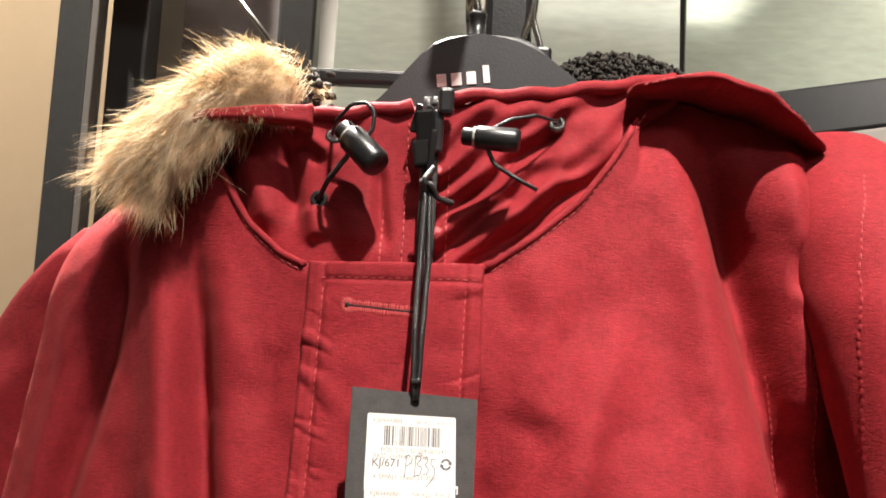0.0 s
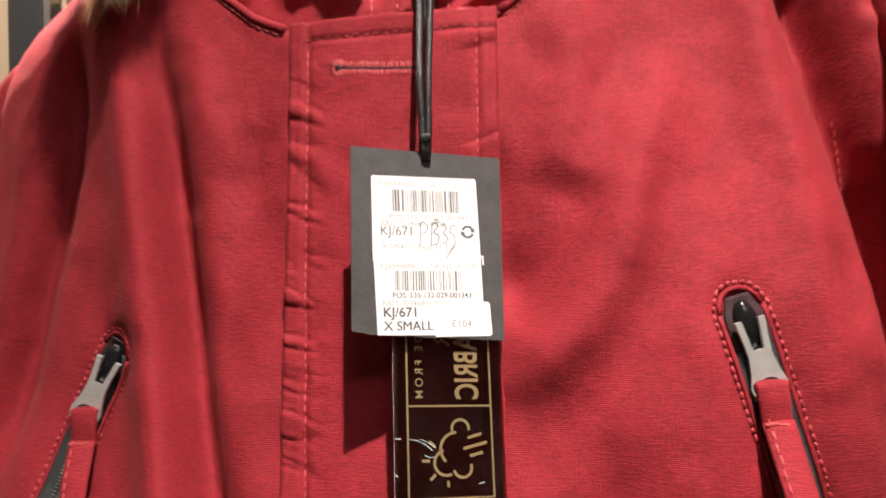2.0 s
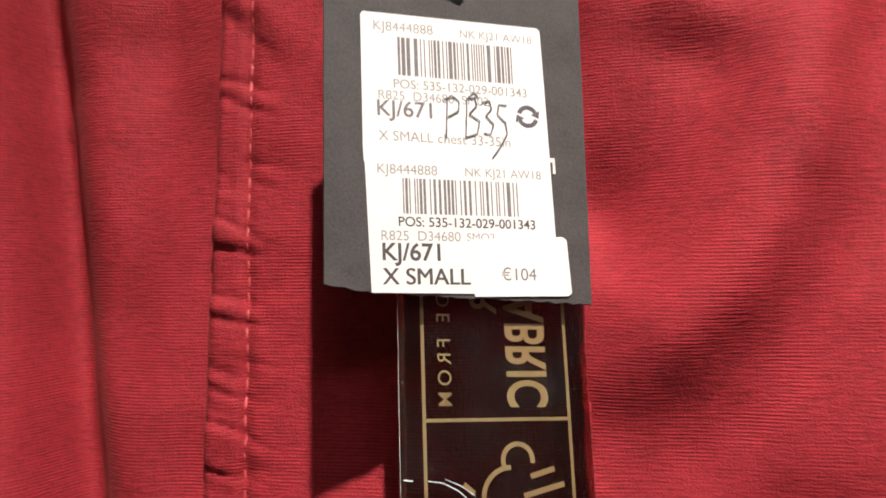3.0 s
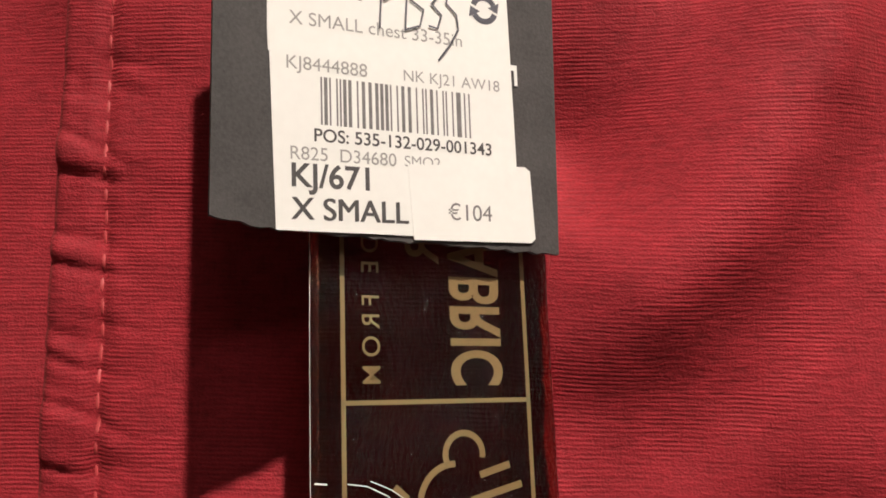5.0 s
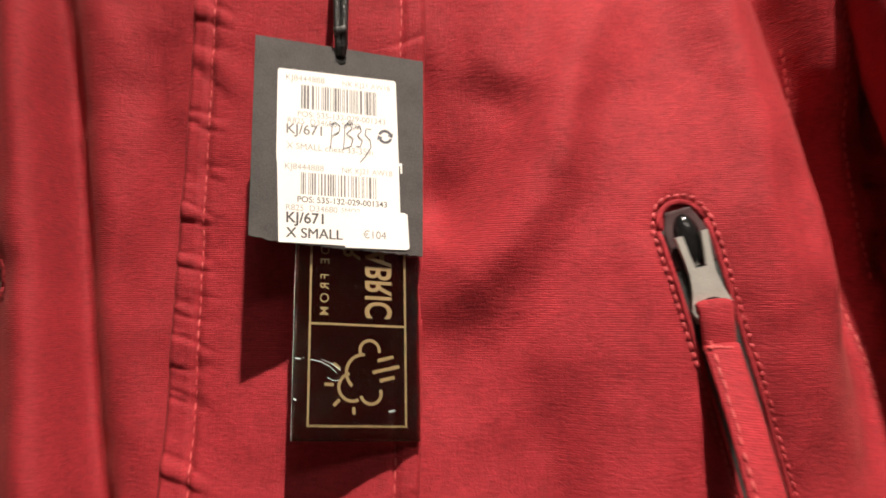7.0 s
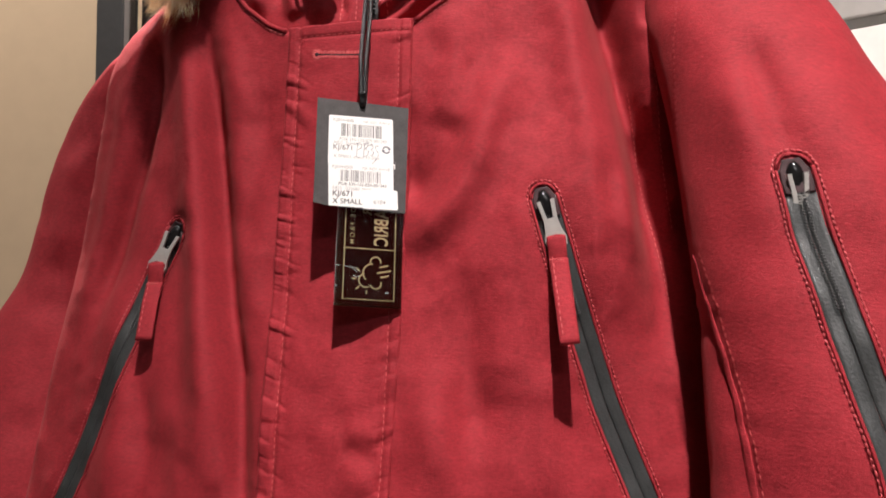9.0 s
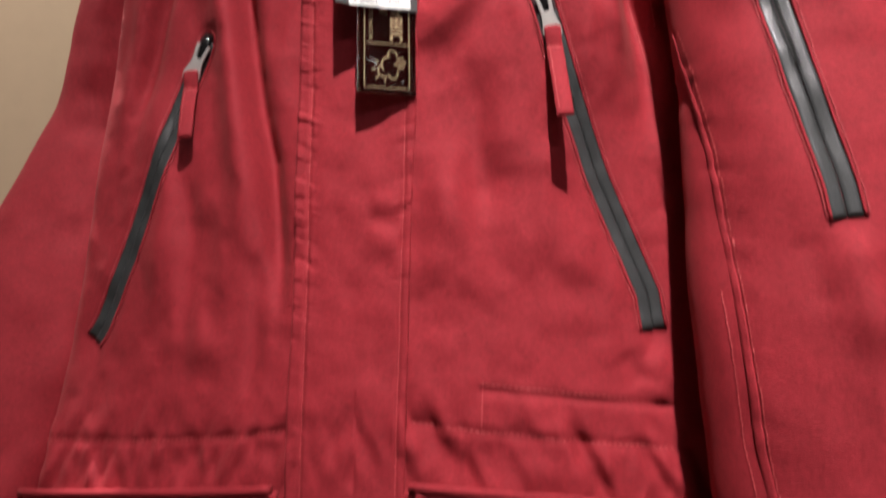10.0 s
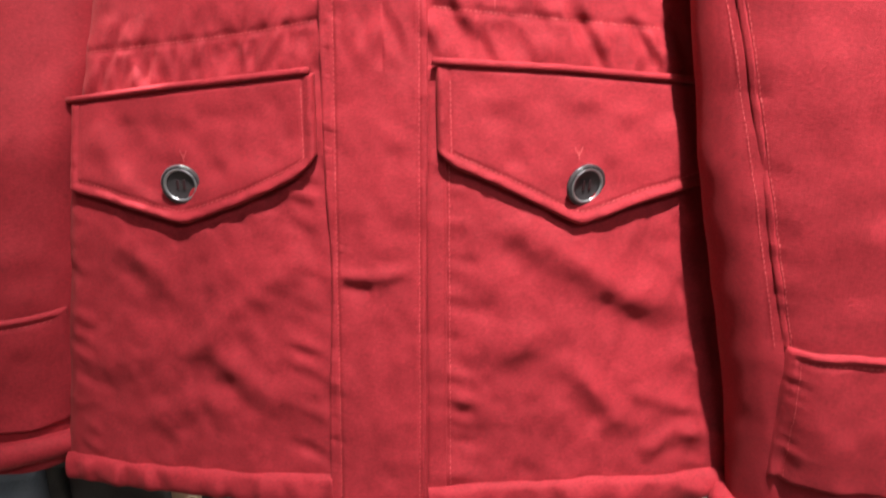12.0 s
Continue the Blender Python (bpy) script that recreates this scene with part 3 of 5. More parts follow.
# waist stitch lines
for k, line in enumerate((((-.218, 1.2635), (-.147, 1.272), (-.091, 1.279), (-.043, 1.287)), ((.033, 1.294), (.113, 1.285), (.178, 1.277)),
                          ((.070, 1.315), (.137, 1.307), (.176, 1.300)), ((.071, 1.315), (.070, 1.291)))):
    stitches("waist_stitching", line, body_face, .0004, parka, seed=20 + k, pitch=.0032, length=.0024)


# hem roll
def hem_face(x, z):
    k = (z - _hem(x) + .003) / .021
    puff = .0052 * np.sqrt(np.clip(1 - (2 * k - 1) ** 2, 0, 1))
    return body_face(x, z) - puff * (1 + .55 * value_noise(x, z, (.009, .05), 31)) - .0008


for x0, x1 in ((-.256, -.0435), (.021, .234)):
    sheet("hem", lambda u, v, a=x0, b=x1: (a + (b - a) * u, _hem(a + (b - a) * u) - .003 + (.021 + .002 * value_noise(a + (b - a) * u, 0, .02, 33)) * v), hem_face, .004, CLOTH, parka, 160, 16, edge=.004, sides="tb")


# ---- pocket flaps, welts and buttons ----
def flap(x0, x1, top, bottom, seed):
    def face(x, z):
        d = np.minimum(np.minimum(z - bottom(x), x - x0), x1 - x)
        calm = np.clip(np.minimum(d, top(x) - z) / .02, 0.1, 1)
        roll = .0013 * np.exp(-((d - .0035) / .0028) ** 2) * (1 + .8 * value_noise(x, z, .005, seed + 1))
        groove = .0009 * np.exp(-((d - .0085) / .0016) ** 2)
        soft = .0034 * value_noise(x, z, (.022, .05), seed) + .0012 * value_noise(x, z, .012, seed + 2)
        lift = .0008 * np.clip(1 - (z - bottom(x)) / .05, 0, 1)
        return base_face(x, z) - .0062 - roll + groove - soft * calm - lift

    def across(u, v):
        x = x0 + (x1 - x0) * u
        return x, bottom(x) + (top(x) - bottom(x)) * v
    ob = sheet("pocket_flap", across, face, .005, CLOTH, parka, 130, 60, edge=.0035)
    edge = [(x, float(bottom(x)) + .0088) for x in np.arange(x0 + .009, x1 - .006, .004)]
    side = x1 - .009 if x1 < 0 else x0 + .009
    s = stitches("flap_stitching", edge, face, .0001, ob, seed=seed)
    s2 = stitches("flap_stitching", [(side, z) for z in np.arange(float(bottom(side)) + .01, float(top(side)) - .004, .004)], face, .0001, ob, seed=seed + 5)
    welt = [(x, float(base_face(x, top(x))) - .0056, float(top(x)) + .0022) for x in np.arange(x0 - .002, x1 + .002, .006)]
    tube("pocket_welt", welt, .0025, CLOTH, parka, sides=10)
    return face


FLAP_L = (-.232, -.0445)
FLAP_R = (.0325, .214)
face_l = flap(*FLAP_L, curve_of((-.24, 1.2275), (-.146, 1.2425), (-.043, 1.2555)), smooth_curve((-.24, 1.171), (-.20, 1.166), (-.140, 1.1555), (-.094, 1.173), (-.062, 1.188), (-.052, 1.1945), (-.044, 1.206)), 41)
face_r = flap(*FLAP_R, curve_of((.03, 1.2605), (.113, 1.254), (.215, 1.241)), smooth_curve((.03, 1.211), (.040, 1.199), (.076, 1.183), (.1225, 1.159), (.16, 1.171), (.22, 1.184)), 51)


def coat_button(x, z, face, tilt, turn):
    y = float(face(x, z))
    m = Matrix.Translation((x, y - .0005, z)) @ pose(0, 0, 0, 90 + tilt, 0, turn)
    b = tagged(new("coat_button"), "dark horn button with a pewter ring sewn on the pocket flap")
    b.parent = parka
    lathe("rim", [(.0, .0), (.0120, .0), (.0137, .0016), (.0139, .0030), (.0131, .0042), (.0118, .0044), (.0110, .0036)], BUTTONDARK, b, m)
    lathe("ring", [(.0117, .0040), (.0112, .0047), (.0102, .0046), (.0096, .0036)], BUTTONRING, b, m, "worn pewter ring")
    lathe("centre", [(.0, .0026), (.006, .0027), (.0085, .0031), (.0099, .0037), (.0100, .0020)], BUTTONDARK, b, m)
    for dx in (-.0022, .0022):
        bm = bmesh.new()
        slab(bm, m @ Matrix.Translation((dx, 0, .0030)), .0020, .0062, .0007, .0003)
        part("thread_bar", bm, LINING_AND_GAPS, b)
    return b


coat_button(-.139, 1.183, face_l, 3, -6)
coat_button(.1245, 1.186, face_r, 8, 24)
for x, z, face in ((-.1375, 1.1995, face_l), (.1215, 1.2035, face_r)):
    for k, (a, c) in enumerate((((-.0003, 0), (-.0030, .0055)), ((.0003, 0), (.0026, .0055)), ((0, -.002), (0, .003)))):
        stitches("buttonhole_stitching", [(x + a[0], z + a[1]), (x + c[0], z + c[1])], face, .0002, parka, pitch=.001, length=.0012, wide=.0006, seed=60 + k)


# ---- zips ----
def zip_line(pts, width, face, swing, tab_len, tab_dx, seed, fabric_tab=True):
    """A slanted pocket zip: two tapes, teeth, welted lips, thread, slider with its puller and cloth tab."""
    z = tagged(new("pocket_zip"), "dark rubberised zip in a stitched slot")
    z.parent = parka
    p = resample(pts, .004)
    d = np.gradient(p, axis=0)
    d /= np.linalg.norm(d, axis=1)[:, None]
    e = np.stack([-d[:, 1], d[:, 0]], 1)
    low = lambda x, zz: face(x, zz)
    for s in (-1, 1):
        ribbon("zip_tape", p + e * s * width * .25, width * .494, low, .0006, .0006, TAPE, z)
    for s in (-1, 1):
        ribbon("zip_lip", p + e * s * (width * .5 + .0006), .0015, low, .0008, .0006, CLOTH, z)
        stitches("zip_stitching", p + e * s * (width * .5 + .0021), low, .0004, z, CLOTH_THREAD, seed=seed + s, pitch=.0027, length=.0022, wide=.0011)
    top = p[0]
    # the slot's shade, put in as a dark strip round the slider head
    ribbon("zip_slot", [p[0] - d[0] * .0045, p[0] - d[0] * .003, p[0] + d[0] * .004, p[0] + d[0] * .012], (width * .55, width * .9, width * .95, width * .9), low, .0022, .0006, LINING_AND_GAPS, z, step=.001)
    arc = [(top[0] + d[0][0] * -(width * .5 + .0019) * math.sin(w) + e[0][0] * (width * .5 + .0019) * math.cos(w),
            top[1] + d[0][1] * -(width * .5 + .0019) * math.sin(w) + e[0][1] * (width * .5 + .0019) * math.cos(w)) for w in np.linspace(0, math.pi, 9)]
    stitches("zip_stitching", arc, low, .0006, z, CLOTH_THREAD, seed=seed + 3, pitch=.0024, length=.0021, wide=.0012)
    ribbon("zip_lip", [(a * .8 + top[0] * .2, b * .8 + top[1] * .2) for a, b in arc], .0016, low, .0006, .0008, CLOTH, z)
    # coil teeth beside the split, clearest below the slider
    verts, faces = [], []
    for k in range(3, min(len(p) - 1, 16)):
        for f in (0, .33, .66):
            for s in (-1, 1):
                c = p[k] + (p[k + 1] - p[k]) * f + e[k] * s * .0010
                y = float(low(c[0], c[1])) - .0030
                b = len(verts)
                for i, j in ((-1, -1), (1, -1), (1, 1), (-1, 1)):
                    q = c + e[k] * i * .0008 + d[k] * j * .00035
                    verts.append((q[0], y, q[1]))
                verts.append((c[0], y - .0005, c[1]))
                faces += [(b, b + 1, b + 4), (b + 1, b + 2, b + 4), (b + 2, b + 3, b + 4), (b + 3, b, b + 4)]
    mesh_object("zip_teeth", verts, faces, TEETH, z, smooth=False, fix=True)
    # slider
    ang = math.degrees(math.atan2(d[1][0], -d[1][1]))
    y0 = float(low(top[0], top[1])) - .0035
    c = p[0] + d[0] * .0055
    frame_m = Matrix.Translation((c[0], y0, c[1])) @ pose(0, 0, 0, 0, -ang, 0)
    bm = bmesh.new()
    bmesh.ops.create_uvsphere(bm, u_segments=20, v_segments=12, radius=1, matrix=frame_m @ Matrix.Diagonal((.0041, .0032, .0086, 1)))
    slider = part("slider", bm, BLACKMETAL, z, "glossy black slider")
    for f in slider.data.polygons:
        f.use_smooth = True
    # puller: a fork with an eye
    hinge = frame_m @ Matrix.Translation((0, -.0036, -.0026)) @ Matrix.Diagonal((1.22, 1.1, 1.22, 1))
    half = [(.0038, .0042), (.0032, -.0010), (.0030, -.0050), (.0036, -.0090), (.0047, -.0126), (.0041, -.0158)]
    notch = [(-.0022, .0042), (-.0016, -.0012), (-.0013, -.0036), (.0013, -.0036), (.0016, -.0012), (.0022, .0042)]
    outer = [*half, *((-a, b) for a, b in reversed(half)), *notch]
    eye = [(.0030 * math.cos(w), -.0127 + .0021 * math.sin(w)) for w in np.linspace(0, 2 * math.pi, 15)[:-1]]
    bm = bmesh.new()
    for loop_pts in (outer, eye):
        ring_v = [bm.verts.new((a, -.0009, b)) for a, b in loop_pts]
        for k in range(len(ring_v)):
            bm.edges.new((ring_v[k], ring_v[(k + 1) % len(ring_v)]))
    bmesh.ops.triangle_fill(bm, use_beauty=True, edges=bm.edges[:])
    grown = bmesh.ops.extrude_face_region(bm, geom=bm.faces[:])["geom"]
    bmesh.ops.translate(bm, vec=(0, .0018, 0), verts=[v for v in grown if isinstance(v, bmesh.types.BMVert)])
    bmesh.ops.transform(bm, matrix=hinge, verts=bm.verts[:])
    part("puller", bm, GUNMETAL, z, "brushed nickel puller")
    if not fabric_tab:
        return z
    # cloth tab looped through the eye, hanging by its own weight
    a = np.array(hinge @ Vector((0, -.0006, -.0125)))
    loop = [(a[0], a[1] + .002, a[2] - .001), (a[0], a[1] - .0022, a[2] + .0008), (a[0] + .0003, a[1] - .0030, a[2] - .004), (a[0] + tab_dx * .2, a[1] - .0030, a[2] - .012)]
    tube("tab_loop", loop, tuple(width * k for k in (.36, .37, .36, .35)), CLOTH_SIDE, z, sides=12, flat=.30, step=.0012)
    end = (a[0] + tab_dx, a[1] - .0050 - swing * tab_len, a[2] - tab_len)
    mid = (a[0] + tab_dx * .55, a[1] - .0046 - swing * .48 * tab_len, a[2] - tab_len * .55)
    strap = [(a[0] + tab_dx * .18, a[1] - .0040, a[2] - .0105), mid, end]
    tube("tab_strap", strap, tuple(width * k for k in (.37, .36, .37)), CLOTH_SIDE, z, sides=12, flat=.22, step=.003)
    line = lambda x, zz: np.interp(zz, (end[2], mid[2], strap[0][2]), (end[1], mid[1], strap[0][1])) - .0011
    stitches("tab_stitching", [(strap[0][0] - .0030, strap[0][2]), (mid[0] - .0030, mid[2]), (end[0] - .0030, end[2] + .002)], line, .0001, z, seed=seed + 9, wide=.0006)
    stitches("tab_stitching", [(strap[0][0] - .0036, strap[0][2] - .0005), (strap[0][0] + .0036, strap[0][2] - .0005)], line, .0002, z, seed=seed + 10, wide=.0007, pitch=.0016, length=.0014)
    return z


zip_line(ZIP_RIGHT, .0134, body_face, .42, .052, .0050, 71)
zip_line(ZIP_LEFT, .0134, body_face, .36, .043, .0010, 81)


# ---- sleeves ----
class Arm:
    """A hanging sleeve: rings about a bent line, with the near face as a function of x and z."""

    def __init__(self, cx, cy, w, d, fold):
        self.cx, self.cy, self.w, self.d, self.fold = smooth_curve(*cx), smooth_curve(*cy), smooth_curve(*w), smooth_curve(*d), fold

    def face(self, x, z):
        u = np.clip((x - self.cx(z)) / self.w(z), -.985, .985)
        return self.cy(z) - self.d(z) * np.sqrt(1 - u * u) - self.fold(x, z)

    def build(self, z0, z1, parent, n=72, m=260):
        t = np.linspace(0, 2 * math.pi, n, endpoint=False)
        z = np.linspace(z0, z1, m)[:, None]
        x = self.cx(z) + self.w(z) * np.cos(t)
        y = self.cy(z) + self.d(z) * np.sin(t)
        f = self.fold(x, z + 0 * x)
        y = y + f * np.sin(t) * np.where(np.sin(t) < 0, 1, .3)
        x = x + f * np.cos(t) * .35
        verts = np.stack([x, y, z + 0 * x], -1).reshape(-1, 3)
        faces = [(r * n + k, r * n + (k + 1) % n, (r + 1) * n + (k + 1) % n, (r + 1) * n + k) for r in range(m - 1) for k in range(n)]
        faces += [tuple(range(n))[::-1], tuple((m - 1) * n + k for k in range(n))]
        return mesh_object("sleeve", verts, faces, CLOTH_SIDE, parent)


ZIP_SLEEVE = ((.2155, 1.5425), (.2190, 1.514), (.2285, 1.469), (.2395, 1.420), (.2415, 1.405))


def fold_right(x, z):
    g = ridge(x, z, ((.205, 1.62), (.211, 1.575), (.216, 1.545)), .006, -.007) + ridge(x, z, ((.235, 1.60), (.240, 1.55), (.248, 1.50)), .012, .004)
    g = g + ridge(x, z, ((.196, 1.60), (.200, 1.55), (.205, 1.50)), .010, .004)
    g = g + ridge(x, z, ZIP_SLEEVE, .0075, -.004, False)
    g = g + ridge(x, z, ((.243, 1.40), (.240, 1.375), (.255, 1.34)), .008, .006) + ridge(x, z, ((.228, 1.40), (.232, 1.36)), .006, -.004)
    g = g + ridge(x, z, ((.262, 1.41), (.270, 1.36), (.262, 1.31)), .010, -.005)
    g = g + ridge(x, z, ((.172, 1.51), (.186, 1.441), (.193, 1.368), (.199, 1.298), (.221, 1.165), (.233, 1.10), (.240, 1.0)), .0028, -.0035, False)
    g = g + ridge(x, z, ((.24, 1.30), (.26, 1.22), (.25, 1.14)), .018, .003) + ridge(x, z, ((.275, 1.25), (.285, 1.17)), .012, -.004)
    d, _ = near(x, z, ((.1755, 1.505), (.190, 1.441), (.197, 1.368), (.204, 1.298), (.226, 1.165), (.238, 1.10), (.245, 1.0)))
    g = g + .0012 * np.exp(-(d / .006) ** 2) * value_noise(x * .4, z + x * .3, (.02, .0045), 89)
    return g + .0036 * value_noise(x + .25 * z, z, (.024, .09), 91) + .0010 * value_noise(x, z, .02, 92) + .0006 * value_noise(x, z, (.008, .013), 90)


def fold_left(x, z):
    g = ridge(x, z, ((-.196, 1.60), (-.206, 1.52), (-.215, 1.44)), .007, -.007) + ridge(x, z, ((-.215, 1.60), (-.228, 1.50)), .010, .005)
    g = g + ridge(x, z, ((-.252, 1.30), (-.262, 1.2), (-.258, 1.09)), .002, -.002, False)
    return g + .004 * value_noise(x, z, (.03, .05), 93) + .0012 * value_noise(x, z, .016, 94)


arm_r = Arm(((.93, .318), (1.05, .309), (1.2, .298), (1.35, .290), (1.5, .258), (1.58, .231), (1.64, .214), (1.695, .203), (1.72, .195)),
            ((.93, -.13), (1.05, -.13), (1.2, -.12), (1.35, -.095), (1.5, -.05), (1.58, -.018), (1.64, .006), (1.70, .035), (1.72, .045)),
            ((.93, .092), (1.05, .094), (1.2, .106), (1.35, .110), (1.5, .079), (1.58, .057), (1.64, .050), (1.69, .038), (1.715, .012)),
            ((.93, .055), (1.05, .062), (1.2, .063), (1.35, .062), (1.5, .060), (1.58, .055), (1.64, .046), (1.69, .030), (1.715, .008)), fold_right)
arm_l = Arm(((.94, -.322), (1.07, -.307), (1.187, -.298), (1.3, -.272), (1.4, -.248), (1.5, -.214), (1.6, -.196), (1.65, -.180)),
            ((.94, -.012), (1.07, -.008), (1.187, .006), (1.3, .060), (1.4, .112), (1.5, .146), (1.6, .144), (1.65, .122)),
            ((.94, .068), (1.07, .066), (1.187, .064), (1.3, .066), (1.4, .062), (1.5, .053), (1.58, .046), (1.62, .040), (1.645, .025), (1.664, .001)),
            ((.94, .044), (1.07, .046), (1.187, .046), (1.3, .044), (1.4, .040), (1.5, .035), (1.6, .032), (1.64, .020), (1.664, .001)), fold_left)
arm_r.build(.955, 1.712, parka)
arm_l.build(.955, 1.663, parka)
seam = ((.1755, 1.505), (.186, 1.441), (.193, 1.368), (.199, 1.298), (.221, 1.165), (.233, 1.10))
stitches("sleeve_stitching", [(a + .0045, b) for a, b in seam], arm_r.face, .0008, parka, seed=95)
stitches("sleeve_stitching", [(a - .0040, b) for a, b in seam[2:]], arm_r.face, .0008, parka, seed=96)
ribbon("sleeve_seam", [(a + .0022, b) for a, b in seam], (.0006, .0030, .0036, .0036, .0036), arm_r.face, .0004, .0012, CLOTH_SIDE, parka)
stitches("armhole_stitching", ((.158, 1.60), (.165, 1.55), (.172, 1.51), (.176, 1.48)), body_face, .0006, parka, seed=97)
stitches("armhole_stitching", ((.170, 1.61), (.176, 1.56), (.180, 1.52)), body_face, .0006, parka, seed=98)
stitches("shoulder_stitching", ((.1904, 1.685), (.182, 1.662), (.178, 1.643), (.175, 1.617), (.175, 1.593), (.1755, 1.567)), arm_r.face, .0006, parka, CLOTH_THREAD, seed=99, wide=.0007)
zip_line(ZIP_SLEEVE, .0140, arm_r.face, .4, .03, 0, 101, fabric_tab=False)


def cuff(arm, x0, x1, z0, z1, seed):
    """A cuff tab laid on the sleeve with a rolled upper edge, and the cuff's own hem."""
    def face(x, z):
        d = np.minimum(z1 - z, np.minimum(x - x0, x1 - x))
        return arm.face(x, z) - .0042 - .0020 * np.exp(-((d - .002) / .002) ** 2) + .0012 * np.exp(-((d - .0065) / .0014) ** 2) - .0022 * value_noise(x, z, (.016, .05), seed)
    ob = sheet("cuff_tab", lambda u, v: (x0 + (x1 - x0) * u, z0 + (z1 - z0) * v), face, .0035, CLOTH_SIDE, parka, 40, 50, edge=.0025)
    stitches("cuff_stitching", [(x0 + .007, z) for z in np.arange(z0 + .004, z1 - .005, .004)], face, .0001, ob, seed=seed)
    stitches("cuff_stitching", [(x, z1 - .007) for x in np.arange(x0 + .006, x1 - .004, .004)], face, .0001, ob, seed=seed + 1)
    n = 60
    ring = []
    for k in range(n + 1):
        t = 2 * math.pi * k / n
        zc = .972
        ring.append((float(arm.cx(zc) + (arm.w(zc) + .0015) * math.cos(t)), float(arm.cy(zc) + (arm.d(zc) + .0015) * math.sin(t)), zc + .0015 * math.sin(5 * t)))
    tube("cuff_hem", ring, .0105, CLOTH_SIDE, parka, sides=10)


cuff(arm_r, .234, .330, 1.012, 1.103, 111)
cuff(arm_l, -.335, -.2475, .990, 1.082, 121)


# ---- collar and hood ----
def collar_left(x, z):
    g = ridge(x, z, ((-.058, 1.703), (-.054, 1.685), (-.046, 1.655)), .0038, -.006) + ridge(x, z, ((-.074, 1.700), (-.067, 1.675), (-.056, 1.652)), .007, .006)
    g = g + ridge(x, z, ((-.088, 1.695), (-.078, 1.668)), .004, -.005) + ridge(x, z, ((-.056, 1.706), (-.040, 1.695), (-.030, 1.688)), .004, .004)
    g = g + ridge(x, z, ((-.050, 1.697), (-.036, 1.686)), .003, -.004) + ridge(x, z, ((-.030, 1.680), (-.022, 1.660), (-.020, 1.646)), .006, .004)
    g = g + ridge(x, z, ((-.012, 1.690), (-.010, 1.665), (-.006, 1.645)), .003, -.005) + ridge(x, z, ((-.042, 1.668), (-.036, 1.650)), .005, .004)
    return base_face(x, z) + .009 - g - .0022 * value_noise(x, z, (.012, .02), 131)


def collar_right(x, z):
    d = (x - .016) * .62 + (1.72 - z) * .78
    g = .0040 * np.sin(d * 520 + 2.2 * value_noise(x, z, .02, 133)) * np.clip(1.15 - (z - 1.64) / .085, .25, 1)
    g = g + ridge(x, z, ((.030, 1.655), (.050, 1.668), (.080, 1.697), (.095, 1.712)), .005, .006) + ridge(x, z, ((.022, 1.665), (.045, 1.690), (.075, 1.706)), .004, -.005)
    g = g + ridge(x, z, ((.020, 1.709), (.050, 1.711), (.085, 1.716)), .005, .004)
    return base_face(x, z) + .010 - g - .0016 * value_noise(x, z, .010, 134)


_ctl = curve_of((-.106, 1.706), (-.064, 1.7115), (-.032, 1.7085), (.004, 1.7125))
_ctr = curve_of((.014, 1.7165), (.059, 1.719), (.106, 1.7275), (.120, 1.731))
_neck = lambda x: _top(x) - .010
sheet("collar", lambda u, v: (-.106 + .1130 * u, _neck(-.106 + .1130 * u) + (_ctl(-.106 + .1130 * u) - _neck(-.106 + .1130 * u)) * v), collar_left, .006, CLOTH, parka, 110, 70, edge=.002)
sheet("collar", lambda u, v: (.0140 + .1060 * u, _neck(.0140 + .1060 * u) + (_ctr(.0140 + .1060 * u) - _neck(.0140 + .1060 * u)) * v), collar_right, .006, CLOTH, parka, 110, 70, edge=.002)
tube("collar_roll", [(x, float(base_face(x, _ctl(x))) + .008, float(_ctl(x)) + .0008 * math.sin(x * 300)) for x in np.arange(-.106, .005, .006)], .0032, CLOTH, parka)
tube("collar_roll", [(x, float(base_face(x, _ctr(x))) + .009, float(_ctr(x)) + .0008 * math.sin(x * 260)) for x in np.arange(.016, .121, .006)], .0032, CLOTH, parka)
stitches("collar_stitching", [(.0010, z) for z in np.arange(1.643, 1.710, .004)], collar_left, .0005, parka, seed=141, wide=.0007)
stitches("collar_stitching", [(-.0085, z) for z in np.arange(1.643, 1.668, .004)], collar_left, .0005, parka, seed=142, wide=.0007)
stitches("collar_stitching", [(.0195, z) for z in np.arange(1.643, 1.690, .004)], collar_right, .0005, parka, seed=143, wide=.0007)
for x0, x1 in ((-.085, -.038), (.040, .105)):
    stitches("neck_stitching", [(x, float(_top(x)) - .004) for x in np.arange(x0, x1, .004)], body_face, .0004, parka, seed=144)

for x0, x1 in ((-.088, -.039), (.037, .100)):
    tube("neck_seam", [(x, float(body_face(x, _top(x) - .004)) + .0002, float(_top(x)) - .0012) for x in np.arange(x0, x1, .003)], .0016, CLOTH, parka)

_brim_top = smooth_curve((.096, 1.7225), (.112, 1.7255), (.125, 1.7265), (.150, 1.7205), (.168, 1.7115), (.182, 1.7015))
_brim_low = lambda x: _brim_top(x) - np.interp(x, (.096, .112, .135, .160, .182), (.003, .0055, .0075, .0065, .0025))


def brim_face(x, z):
    k = (z - _brim_low(x)) / (_brim_top(x) - _brim_low(x))
    return base_face(x, 1.70) - np.interp(x, (.096, .112, .130, .158, .182), (.008, .016, .026, .026, .012)) + .012 * k * k - .0024 * value_noise(x, z, (.016, .006), 151)


